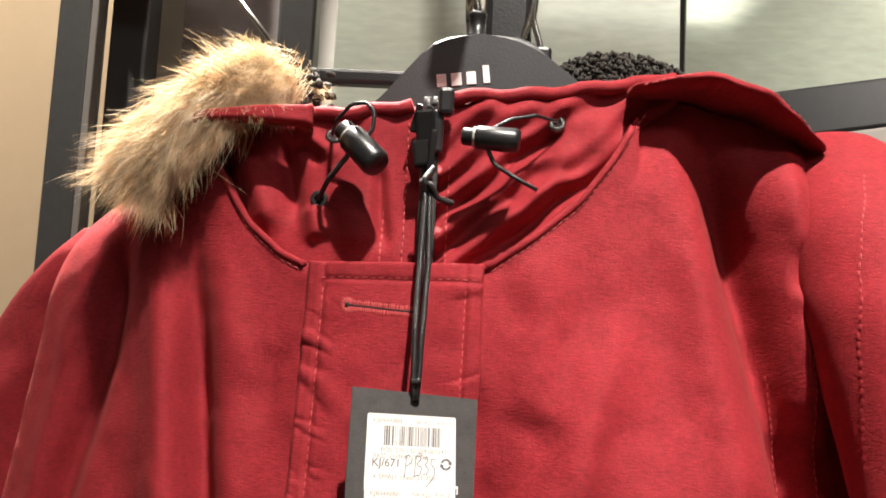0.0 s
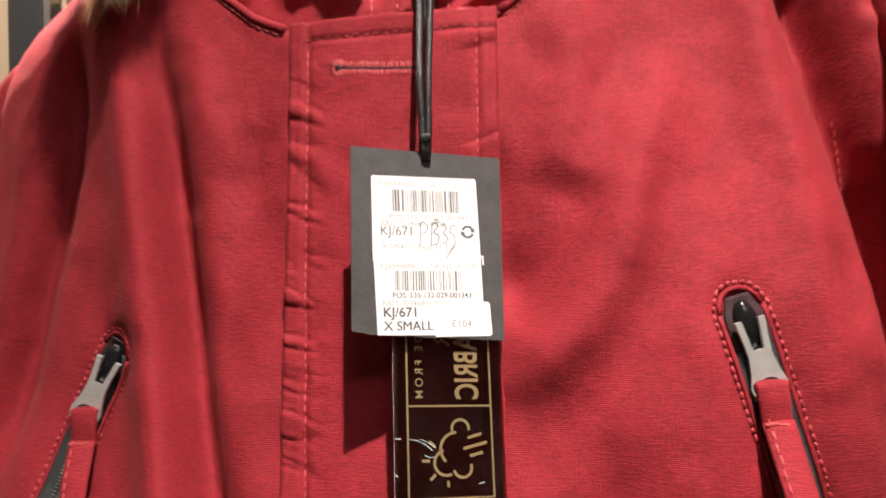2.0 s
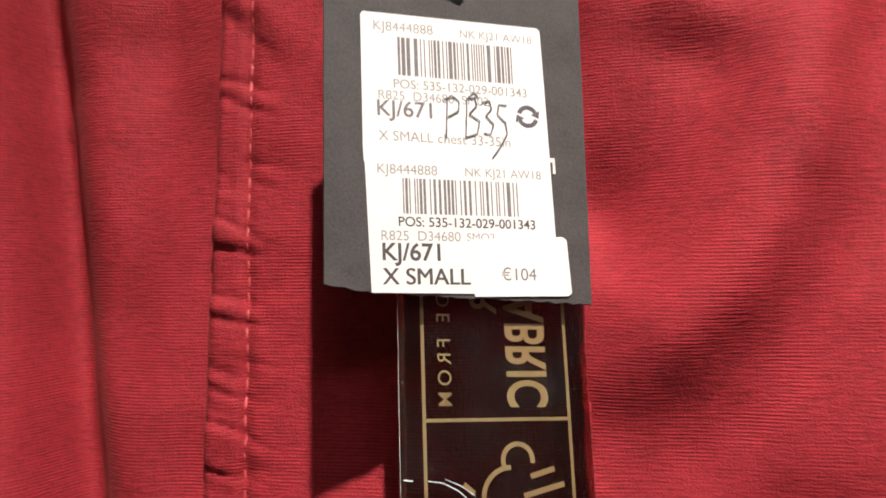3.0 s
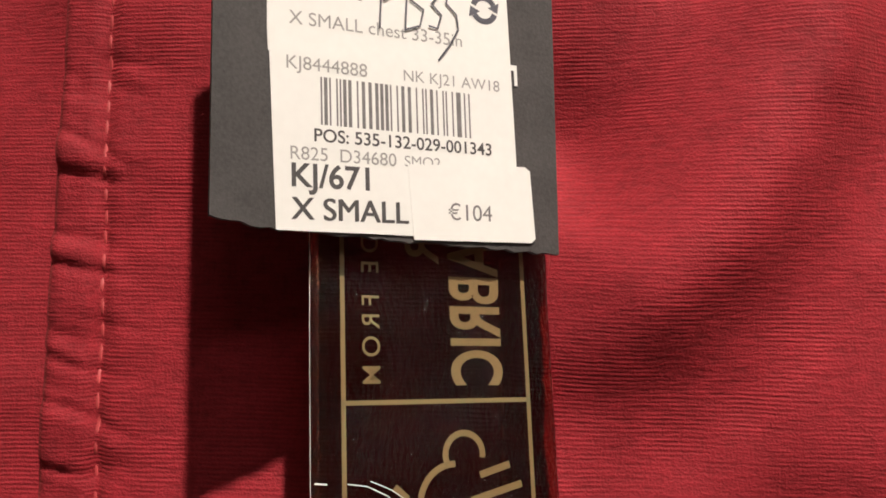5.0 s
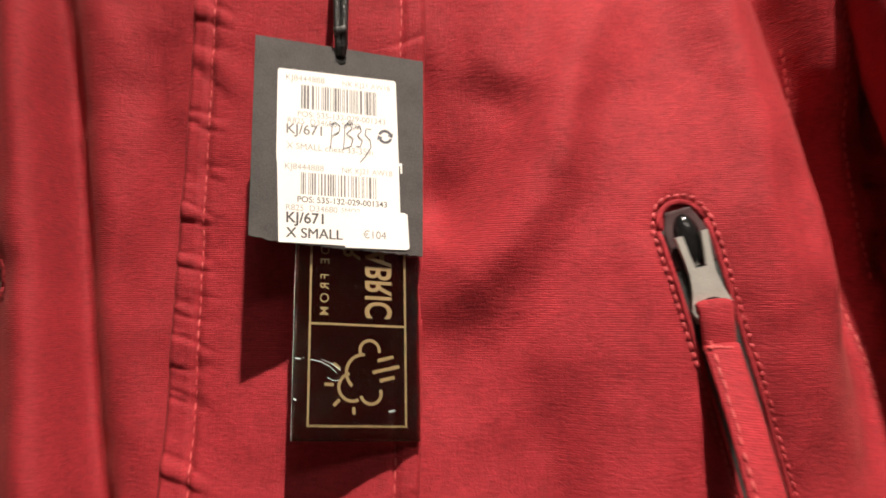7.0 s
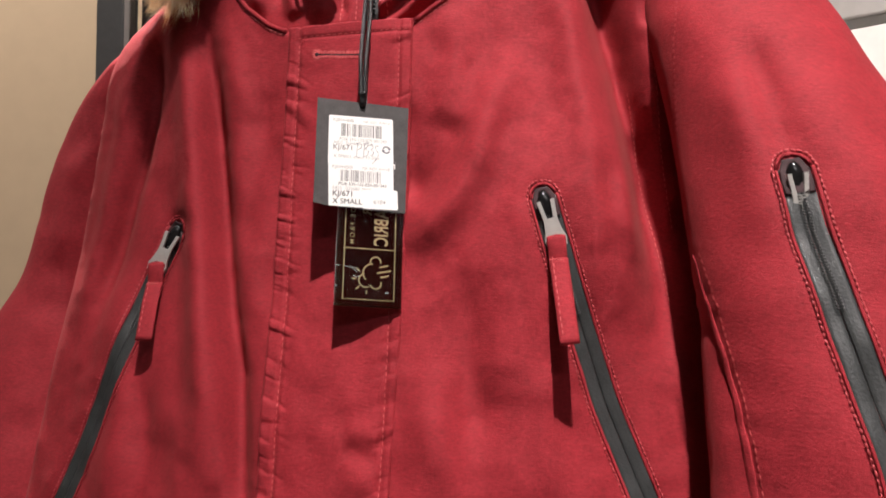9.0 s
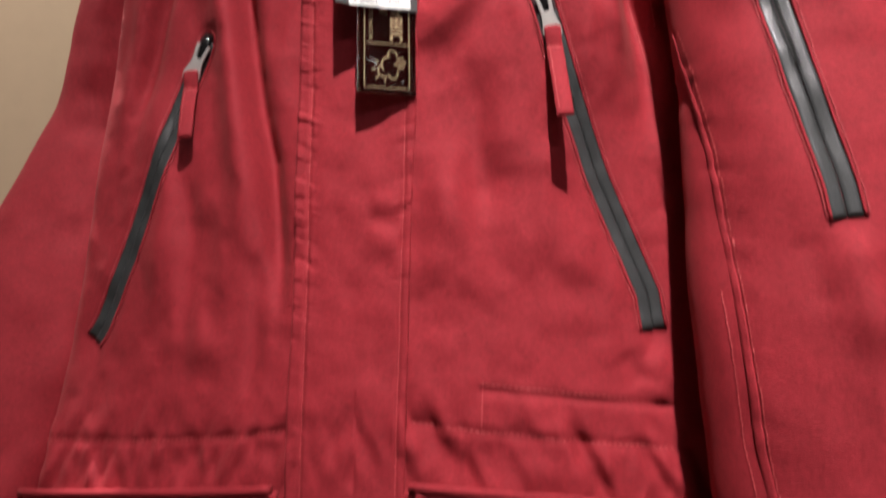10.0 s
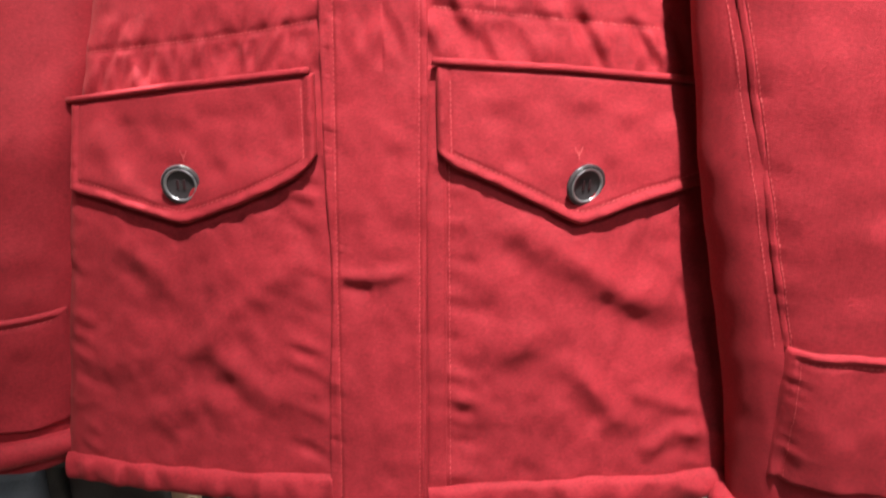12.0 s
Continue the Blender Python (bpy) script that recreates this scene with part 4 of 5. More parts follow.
hood = tagged(new("hood"), "red hood folded back, lined with dark shearling")
hood.parent = parka
sheet("brim", lambda u, v: (.096 + .086 * u, _brim_low(.096 + .086 * u) + (_brim_top(.096 + .086 * u) - _brim_low(.096 + .086 * u)) * v), brim_face, .045, CLOTH, hood, 70, 20, edge=.003)
stitches("brim_stitching", [(x, float(_brim_top(x)) - .0035) for x in np.arange(.10, .178, .004)], brim_face, .0002, hood, seed=152, wide=.0007)
_left_brim = lambda x: np.interp(x, (-.108, -.085, -.055), (1.7065, 1.7115, 1.7125))
sheet("brim", lambda u, v: (-.092 + .050 * u, _left_brim(-.092 + .050 * u) - .011 + (.004 + .005 * u) * v), lambda x, z: base_face(x, z) - np.interp(x, (-.092, -.042), (.030, .006)) + .003 * value_noise(x, z, .02, 153), .010, CLOTH, hood, 40, 16, edge=.002)
sheet("hood_back", lambda u, v: (-.115 + .31 * u, 1.63 + (.062 + .035 * u) * v), lambda x, z: base_face(x, z) + .035 + .05 * np.clip((z - 1.69) / .04, 0, 1), .05, LINING_AND_GAPS, hood, 60, 20, edge=.012)


def unit_ball():
    bm = bmesh.new()
    bmesh.ops.create_icosphere(bm, subdivisions=1, radius=1)
    v = np.array([w.co[:] for w in bm.verts])
    f = [[w.index for w in face.verts] for face in bm.faces]
    bm.free()
    return v, np.array(f)


def curls(name, count, place, size, mat, parent, label, seed):
    """Tight wool curls: many small uneven knots."""
    rng = np.random.RandomState(seed)
    bv, bf = unit_ball()
    verts, faces = [], []
    for k in range(count):
        c = place(rng)
        s = size * rng.uniform(.6, 1.35, 3)
        verts.append(bv * s + c + rng.normal(0, size * .16, bv.shape))
        faces.append(bf + k * len(bv))
    return mesh_object(name, np.concatenate(verts), np.concatenate(faces).tolist(), mat, parent, label)


def wool_place(rng):
    u, w = rng.uniform(0, 1), rng.uniform(-.15 * math.pi, 1.05 * math.pi)
    h = .030 * (1 - abs(2 * u - 1) ** 2.6) + .004
    r = rng.uniform(.85, 1.08)
    return np.array([.048 + .104 * u, .072 - .030 * math.cos(w) * r * .8, 1.718 + .010 * u * (1 - u) + h * math.sin(w) * r])


curls("shearling_lining", 3600, wool_place, .0015, FLEECE, hood, "curly dark brown shearling lining", 161)
curls("shearling_lining", 260, lambda rng: np.array([-.060 + rng.normal(0, .007), .058 + rng.normal(0, .006), 1.727 + rng.normal(0, .006)]), .0022, FLEECE, hood, "curly dark brown shearling lining", 162)


def fur(parent):
    """Long fur along the hood's edge: tapered hairs in locks, lifting off a skin."""
    rng = np.random.RandomState(171)
    spine = np.array([(-.116, .032, 1.677), (-.106, .032, 1.692), (-.093, .036, 1.708), (-.077, .042, 1.722), (-.057, .047, 1.730)])
    tube("fur_skin", spine, (.008, .0115, .012, .0115, .007), FURBASE, parent, sides=14, step=.004)
    verts, faces = [], []
    for k in range(560):
        # a lock: hairs spread at the root and drawn together at the tip
        s = rng.uniform(0, 1)
        c = np.array([np.interp(s, np.linspace(0, 1, 5), spine[:, i]) for i in range(3)])
        w = rng.uniform(-.3 * math.pi, 1.15 * math.pi)
        along = np.array([.62, .1, .75])
        up = np.array([-.75, 0, .62])
        out = math.sin(w) * up + math.cos(w) * np.array([0, -1, 0.0])
        lean = out * .55 + np.array([-.12, -.30, -.25]) + rng.normal(0, .24, 3) + along * (rng.uniform(-.1, .6) if s > .65 else rng.uniform(-.9, -.2))
        lean /= np.linalg.norm(lean)
        root = c + out * .0105
        long = rng.uniform(.012, .027) * (1.0 if s > .3 else .85)
        fall = np.array([rng.normal(-.05, .25), rng.normal(-.1, .2), rng.uniform(-1.0, -.45)])
        tip = root + lean * long + fall * long * .5
        for h in range(58):
            p = root + rng.normal(0, .0036, 3)
            stray = rng.uniform() < .06
            end = tip + rng.normal(0, .0055 if stray else .0026, 3) + (tip - root) * rng.uniform(-.35, .12)
            mid = (p + end) / 2 + lean * long * .16 + rng.normal(0, .0012, 3)
            d = (end - p) / (np.linalg.norm(end - p) + 1e-9)
            side = np.cross(d, rng.normal(0, 1, 3))
            side /= np.linalg.norm(side) + 1e-9
            other = np.cross(d, side)
            r0 = rng.uniform(.00006, .00013)
            b = len(verts)
            for t, r in ((0, 1), (.35, .95), (.7, .7), (1, .08)):
                q = p * (1 - t) ** 2 + mid * 2 * t * (1 - t) + end * t * t
                for a in (0, 2.094, 4.189):
                    verts.append(q + r0 * r * (math.cos(a) * side + math.sin(a) * other))
            for g in range(3):
                for a in range(3):
                    i, j = b + g * 3 + a, b + g * 3 + (a + 1) % 3
                    faces.append((i, j, j + 3, i + 3))
    tagged(mesh_object("fur_trim", verts, faces, FUR, parent, "fluffy tan fur trim"), kind="stuff")


fur(hood)


# ---- neck hardware ----
def at(x, z, lift, face=base_face):
    return (x, float(face(x, z)) - lift, z)


def eyelet(x, z, face, lift, tilt=0):
    lathe("eyelet", [(.0016, .0002), (.0019, .0011), (.0027, .0015), (.0036, .0010), (.0041, .0)], EYELET, parka,
          Matrix.Translation(at(x, z, lift, face)) @ pose(0, 0, 0, 90 + tilt, 0, 0), "black metal eyelet", n=28)
    # dark disc painted as the unlit inside of the eyelet
    lathe("eyelet_hole", [(0, .0004), (.0018, .0004), (.0018, 0)], LINING_AND_GAPS, parka, Matrix.Translation(at(x, z, lift, face)) @ pose(0, 0, 0, 90 + tilt, 0, 0), n=16)


eyelet(-.0372, 1.669, collar_left, .0005, 8)
eyelet(-.0330, 1.6985, collar_left, .0005, -20)
eyelet(.0655, 1.7060, collar_right, .0010, -10)


def cord_lock(a, b, r, label):
    a, b = np.array(a), np.array(b)
    lock = tagged(new("cord_lock"), label)
    lock.parent = parka
    axis = Vector(b - a)
    m = Matrix.Translation(a) @ axis.to_track_quat("Z", "Y").to_matrix().to_4x4()
    n = axis.length
    lathe("barrel", [(0, n * .22), (r * .80, n * .22), (r * .98, n * .27), (r, n * .5), (r * 1.02, n * .92), (r * .85, n), (0, n)], BLACK, lock, m, n=24)
    lathe("plunger", [(0, 0), (r * .62, 0), (r * .74, n * .04), (r * .74, n * .24)], BLACK, lock, m, n=20)
    lathe("spring_ring", [(r * .80, n * .20), (r * .88, n * .22), (r * .88, n * .25), (r * .80, n * .27)], GUNMETAL, lock, m, n=20)


cord_lock(at(-.0265, 1.6975, .010), at(-.0095, 1.6800, .014), .0062, "black barrel cord lock on an elastic drawcord")
cord_lock(at(.0245, 1.6935, .012), at(.0480, 1.6915, .014), .0050, "black barrel cord lock on an elastic drawcord")
arc = [(-.0330, 1.6985, -.004), (-.0300, 1.7020, .006), (-.0230, 1.7075, .012), (-.0160, 1.7075, .014), (-.0125, 1.7030, .014), (-.0130, 1.6960, .013), (-.0165, 1.6910, .012)]
tube("drawcord", [at(*p) for p in arc], .0009, CORD, parka, step=.002)
tube("drawcord", [at(*p) for p in ((-.0205, 1.6880, .012), (-.0260, 1.6815, .010), (-.0320, 1.6750, .006), (-.0372, 1.6690, -.006))], .0012, CORD, parka, step=.002)
tube("drawcord", [at(*p) for p in ((.0345, 1.6955, .012), (.0440, 1.7015, .011), (.0550, 1.7050, .006), (.0655, 1.7060, -.006))], .0008, CORD, parka, step=.002)
tube("drawcord", [at(*p) for p in ((.0340, 1.6905, .012), (.0380, 1.6820, .012), (.0470, 1.6765, .011), (.0560, 1.6725, .008))], .0009, CORD, parka, step=.002)

front_zip = tagged(new("front_zip"), "black front zip closed at the collar")
front_zip.parent = parka
zip_face = lambda x, z: base_face(x, z) + .007
for x0, w in ((.0088, .0036), (.0128, .0036)):
    ribbon("zip_tape", [(x0, z) for z in np.arange(1.640, 1.7165, .004)], w, zip_face, .0005, .0008, TAPE, front_zip)
teeth = bmesh.new()
for k in range(34):
    for s in (-1, 1):
        z = 1.632 + k * .0024 + (.0012 if s > 0 else 0)
        slab(teeth, Matrix.Translation(at(.0108 + s * .0011, z, .0018, zip_face)), .0024, .0020, .0014, .0003)
part("zip_teeth", teeth, BLACK, front_zip)
bm = bmesh.new()
slab(bm, Matrix.Translation(at(.0085, 1.7005, .0060, zip_face)) @ pose(0, 0, 0, 0, -6, 0), .0085, .0055, .0150, .0014)
slab(bm, Matrix.Translation(at(.0078, 1.6880, .0090, zip_face)) @ pose(0, 0, 0, -8, -8, 0), .0080, .0042, .0120, .0012)
part("slider", bm, BLACKMETAL, front_zip, "black metal slider")
bm = bmesh.new()
slab(bm, Matrix.Translation(at(.0120, 1.6860, .0125, zip_face)) @ pose(0, 0, 0, -6, 4, 0), .0028, .0018, .0240, .0007)
part("puller", bm, BLACKMETAL, front_zip)
bm = bmesh.new()
slab(bm, Matrix.Translation(at(.0045, 1.7045, .0070, zip_face)) @ pose(0, 0, 0, 0, 12, 0), .0030, .0016, .0130, .0006)
part("puller", bm, BLACKMETAL, front_zip)
bm = bmesh.new()
slab(bm, Matrix.Translation(at(.0170, 1.7120, .0060, zip_face)), .0070, .0075, .0120, .0018)
slab(bm, Matrix.Translation(at(.0140, 1.6990, .0040, zip_face)), .0045, .0055, .0190, .0012)
part("top_stop", bm, BLACK, front_zip)

# ---- hanger ----
hanger = thing("coat_hanger", "matt black plastic coat hanger with chrome hook, holding the parka", "hanger")
outline = [(-.075, 1.676), (-.013, 1.7215), (.0035, 1.7455), (.0085, 1.7515), (.016, 1.7548), (.031, 1.7568), (.050, 1.7562), (.0575, 1.7530), (.0640, 1.7460), (.085, 1.7260), (.135, 1.7000), (.135, 1.680), (.03, 1.700), (-.07, 1.660)]
bm = bmesh.new()
near_v = [bm.verts.new((x, .047, z)) for x, z in outline]
far_v = [bm.verts.new((x, .062, z)) for x, z in outline]
bm.faces.new(near_v)
bm.faces.new(far_v[::-1])
for k in range(len(outline)):
    q = (k + 1) % len(outline)
    bm.faces.new((near_v[k], far_v[k], far_v[q], near_v[q]))
bmesh.ops.bevel(bm, geom=[e for e in bm.edges if len({round(v.co.y, 3) for v in e.verts}) == 1], offset=.0028, segments=3, profile=.5, affect="EDGES")
part("body", bm, HANGERMAT, hanger)
lathe("collar", [(0, 0), (.0052, 0), (.0052, .0022), (.0040, .0030), (.0040, .0105), (.0046, .0115), (.0046, .0135), (0, .0140)], BLACK, hanger, Matrix.Translation((.0295, .054, 1.7555)), n=24)
tube("hook", [(.0295, .054, 1.768), (.0285, .054, 1.776), (.0300, .054, 1.784), (.0360, .054, 1.792), (.0430, .054, 1.800), (.0440, .054, 1.815), (.0380, .054, 1.828), (.0280, .054, 1.832), (.0180, .054, 1.826)],
     .0021, CHROME, hanger, "bent chrome wire hook", sides=12, step=.002)
for k, (w, h) in enumerate(((.0046, .0062), (.0050, .0062), (.0046, .0062), (.0032, .0088))):
    bm = bmesh.new()
    slab(bm, Matrix.Translation((.0135 + .0070 * k, .0467, 1.7325 + .0009 * k + (h - .0062) / 2)) @ pose(0, 0, 0, 0, -7, 0), w, .0006, h, .0002)
    part("logo_mark", bm, WHITE, hanger)

rail = thing("display_rail", "chrome display rail fixed to the shop wall", "rail")
tube("arm", [(.030, -.02, 1.840), (.030, .62, 1.840)], .0075, CHROME, rail, sides=20)
lathe("wall_plate", [(0, 0), (.028, 0), (.028, .004), (.024, .006), (0, .006)], CHROME, rail, Matrix.Translation((.030, .615, 1.840)) @ pose(0, 0, 0, 90, 0, 0), n=30)
clip = thing("spare_hanger", "black trouser hanger with chrome clips behind the parka", "hanger")
tube("hook", [(.052, .10, 1.765), (.058, .10, 1.785), (.062, .10, 1.81), (.055, .10, 1.838), (.038, .10, 1.848), (.026, .10, 1.846)], .0018, CHROME, clip, sides=10, step=.003)
tube("hook_brace", [(.066, .10, 1.765), (.060, .10, 1.785), (.062, .10, 1.81)], .0018, CHROME, clip, sides=10, step=.003)
block("stem", .048, .070, .092, .106, 1.750, 1.768, BLACK, clip)
block("crossbar", -.06, .14, .094, .104, 1.744, 1.752, BLACK, clip)
block("stem_grip", .034, .060, .104, .122, 1.768, 1.838, BLACK, clip, .004)


# ---- hang tag ----
class Plane:
    """Millimetres to the right, down and towards the camera on a flat thing."""

    def __init__(self, origin, right, down):
        o, a, b = np.array(origin), np.array(right) - np.array(origin), np.array(down) - np.array(origin)
        self.o, self.a = o, a / np.linalg.norm(a)
        b = b - self.a * b.dot(self.a)
        self.b = b / np.linalg.norm(b)
        self.c = np.cross(self.a, self.b)
        if self.c[1] > 0:
            self.c = -self.c

    def __call__(self, a, b, c=0.0):
        return self.o + (self.a * a + self.b * b + self.c * c) * .001


TAG = Plane((-.0122, -.0260, 1.5908), (.0328, -.0118, 1.5880), (-.0128, -.0366, 1.5345))
# the stickers sit a little askew on the card
PRINT = Plane(TAG(0, 0), TAG(50, -1.25), TAG(0, 50))
STRIP = Plane((.0042, -.0330, 1.5101), (.0492, -.0200, 1.5074), (.0047, -.0470, 1.4545))


def poly_slab(name, plane, pts, c0, c1, mat, parent, label="", bevel=0.0):
    bm = bmesh.new()
    lo = [bm.verts.new(plane(a, b, c0)) for a, b in pts]
    hi = [bm.verts.new(plane(a, b, c1)) for a, b in pts]
    n = len(pts)
    bm.faces.new(hi)
    bm.faces.new(lo[::-1])
    for k in range(n):
        bm.faces.new((lo[k], lo[(k + 1) % n], hi[(k + 1) % n], hi[k]))
    if bevel:
        bmesh.ops.bevel(bm, geom=bm.edges[:], offset=bevel, segments=1, affect="EDGES")
    return part(name, bm, mat, parent, label)


def writing(text, plane, a, b, c, width, mat, parent, bold=0.0, mirror=False, down=False, tall=1.0, name="print", gap=1.0):
    """Printed words: their left end and baseline in millimetres, fitted to a width."""
    cu = bpy.data.curves.new(name, "FONT")
    cu.body, cu.size, cu.offset, cu.space_character = text, 1.0, bold, gap
    ob = bpy.data.objects.new(name, cu)
    scene.collection.objects.link(ob)
    me = bpy.data.meshes.new_from_object(ob.evaluated_get(bpy.context.evaluated_depsgraph_get()))
    bpy.data.objects.remove(ob)
    xs = [v.co.x for v in me.vertices]
    k = width / (max(xs) - min(xs))
    x0 = min(xs)
    for v in me.vertices:
        x, y = (v.co.x - x0) * k, v.co.y * k * tall
        if down:
            v.co = plane(a + (-y if mirror else y), b + x, c)
        else:
            v.co = plane(a + x, b - y, c)
    me.materials.append(mat)
    o = new(name, me)
    o.parent = parent
    return o


def stroke(name, plane, pts, wide, c, mat, parent):
    """A flat pen or print stroke through points given in millimetres."""
    p = resample(pts, .25)
    d = np.gradient(p, axis=0)
    d /= np.linalg.norm(d, axis=1)[:, None] + 1e-9
    e = np.stack([-d[:, 1], d[:, 0]], 1) * wide / 2
    verts = [plane(*(q + s * w), c) for q, w in zip(p, e) for s in (-1, 1)]
    faces = [(2 * k, 2 * k + 1, 2 * k + 3, 2 * k + 2) for k in range(len(p) - 1)]
    return mesh_object(name, verts, faces, mat, parent, smooth=False)


def barcode(plane, a0, a1, b0, b1, c, parent, seed):
    rng = random.Random(seed)
    verts, faces, a = [], [], a0
    unit = (a1 - a0) / 95
    while a < a1 - unit:
        w = unit * rng.choice((1, 1, 1, 2, 2, 3))
        i = len(verts)
        verts += [plane(a, b0, c), plane(min(a + w, a1), b0, c), plane(min(a + w, a1), b1, c), plane(a, b1, c)]
        faces.append((i, i + 1, i + 2, i + 3))
        a += w + unit * rng.choice((1, 1, 1, 2, 2, 3))
    return tagged(mesh_object("barcode", verts, faces, GREYINK, parent, smooth=False), kind="stuff")


tag = thing("hang_tag", "charcoal card price tag with white labels, hanging on black cord", "price tag")
rng = random.Random(9)
torn = [(49.4 - k * 48.8 / 40, 60.5 - k * .035 + rng.uniform(-.22, .22) - max(0, k - 33) * .12) for k in range(41)]
card = poly_slab("card", TAG, [(0, 0), (49.5, .6), *torn], -.45, .45, CARD, tag)
label_1 = poly_slab("label", PRINT, [(6.3, 9.9), (6.8, 9.3), (40.2, 9.3), (40.8, 9.9), (41.3, 36.4), (6.3, 36.8), (6.2, 34.0)], .47, .57, PAPER, tag)
label_2 = poly_slab("label", PRINT, [(6.4, 35.5), (41.0, 34.6), (42.2, 34.6), (42.2, 37.6), (41.7, 37.6), (41.7, 35.4), (41.2, 35.4), (41.6, 59.9), (7.1, 59.6)], .60, .70, PAPER, tag)
label_3 = poly_slab("price_sticker", PRINT, [(24.8, 50.2), (42.7, 49.4), (43.5, 50.0), (43.9, 59.6), (43.2, 60.2), (25.4, 60.3)], .72, .80, PAPER, tag)
T1, T2, T3 = .60, .735, .835
writing("KJ8444888", PRINT, 8.6, 12.6, T1, 11.0, WASHEDINK, label_1)
writing("NK KJ21 AW18", PRINT, 24.8, 12.6, T1, 14.2, WASHEDINK, label_1)
barcode(PRINT, 12.9, 35.0, 13.6, 20.8, T1, label_1, 5)
writing("POS: 535-132-029-001343", PRINT, 12.0, 23.2, T1, 25.4, WASHEDINK, label_1, .006)
writing("R825  D34680  SM02", PRINT, 9.2, 25.4, T1, 20.6, WASHEDINK, label_1)
writing("KJ/671", PRINT, 8.9, 28.4, T1, 10.0, GREYINK, label_1, .012)
writing("X SMALL chest 33-35in", PRINT, 9.0, 32.9, T1, 24.6, WASHEDINK, label_1)
# recycling arrows
for w0 in (.3, 3.45):
    stroke("recycle_mark", PRINT, [(37.3 + 1.75 * math.cos(w), 26.9 + 1.75 * math.sin(w)) for w in np.linspace(w0, w0 + 2.35, 14)], .85, T1, PENINK, label_1)
    w = w0 + 2.35
    tip = (37.3 + 1.75 * math.cos(w), 26.9 + 1.75 * math.sin(w))
    along = (-math.sin(w), math.cos(w))
    poly_slab("recycle_mark", PRINT, [(tip[0] + math.cos(w) * 1.0, tip[1] + math.sin(w) * 1.0), (tip[0] + along[0] * 1.3, tip[1] + along[1] * 1.3), (tip[0] - math.cos(w) * 1.0, tip[1] - math.sin(w) * 1.0)], .58, T1 + .01, PENINK, label_1)
# pen marks
for pts in (((22.2, 20.4), (22.0, 23.0), (21.7, 27.8)), ((21.6, 20.6), (23.2, 19.8), (24.4, 20.8), (24.2, 22.6), (22.2, 23.8)),
            ((25.9, 20.0), (25.7, 23.4), (25.4, 27.6)), ((25.8, 20.2), (27.4, 19.9), (27.8, 21.3), (26.2, 23.0), (28.2, 24.2), (27.6, 26.6), (25.5, 27.4)),
            ((28.8, 20.6), (30.2, 20.2), (30.6, 21.8), (29.4, 23.2), (30.9, 24.6), (30.2, 26.6), (28.9, 26.4)),
            ((33.6, 20.9), (32.0, 20.9), (31.7, 22.8), (33.2, 24.2), (33.4, 26.4), (32.0, 28.8), (30.2, 31.2)), ((26.4, 19.8), (27.4, 18.8), (28.2, 20.0))):
    stroke("pen_mark", PRINT, [(a - .4, b + 4.2) for a, b in pts], .27, .78, PENINK, label_1)
writing("KJ8444888", PRINT, 8.6, 38.9, T2, 10.8, WASHEDINK, label_2)
writing("NK KJ21 AW18", PRINT, 24.6, 38.8, T2, 14.6, WASHEDINK, label_2)
barcode(PRINT, 13.0, 35.1, 39.6, 45.9, T2, label_2, 8)
writing("POS: 535-132-029-001343", PRINT, 12.1, 48.1, T2, 25.4, INK, label_2, .012)
writing("R825  D34680", PRINT, 9.0, 50.6, T2, 14.2, WASHEDINK, label_2)
writing("SMO2", PRINT, 24.4, 50.5, T2, 5.2, WASHEDINK, label_2)
writing("KJ/671", PRINT, 9.1, 54.0, T2, 10.3, INK, label_2, .02)
for nudge in (0, .16):
    writing("X SMALL", PRINT, 9.0 + nudge, 58.2 - nudge * .3, T2 + nudge * .02, 15.6, INK, label_2)
writing("\u20ac104", PRINT, 30.5, 57.4, T3, 6.6, GREYINK, label_3)
poly_slab("tag_slot", TAG, [(22.6, 1.9), (26.0, 1.9), (26.0, 5.0), (22.6, 5.0)], -.2, .52, BLACK, tag)
hole_at = TAG(24.3, 3.0, 1.2)
tie = at(.0115, 1.6705, .010)
for s in (-1, 1):
    tube("cord", [(tie[0] + s * .0008, tie[1], tie[2]), (.0118 + s * .0017, float(base_face(.0118, 1.64)) - .0145, 1.640), (.0112 + s * .0014, -.0200, 1.612),
                  (hole_at[0] + s * .0009, hole_at[1] - .0006, hole_at[2] + .007), (hole_at[0] + s * .0004, hole_at[1], hole_at[2])], .00115, CORD, tag, step=.004)
tube("cord_knot", [(hole_at[0] - .0018, hole_at[1] - .0012, hole_at[2] + .0068), (hole_at[0] + .0018, hole_at[1] - .0016, hole_at[2] + .0072)], .0013, CORD, tag, step=.001)
tube("cord_knot", [(tie[0] - .003, tie[1] + .002, tie[2] + .004), (tie[0] + .001, tie[1] - .003, tie[2] + .002), (tie[0] + .004, tie[1], tie[2] - .003), (tie[0] + .0105, tie[1] + .003, tie[2] - .0045)], .0013, CORD, tag, step=.001)
tube("cord_knot", [(tie[0] + .002, tie[1] + .002, tie[2] + .010), (tie[0] - .0015, tie[1] - .002, tie[2] + .004), (tie[0], tie[1], tie[2] - .002)], .0014, CORD, tag, step=.001)

# ---- printed film strip behind the tag ----
film = thing("plastic_swing_ticket", "smoked clear plastic ticket with gold print behind the price tag", "label")


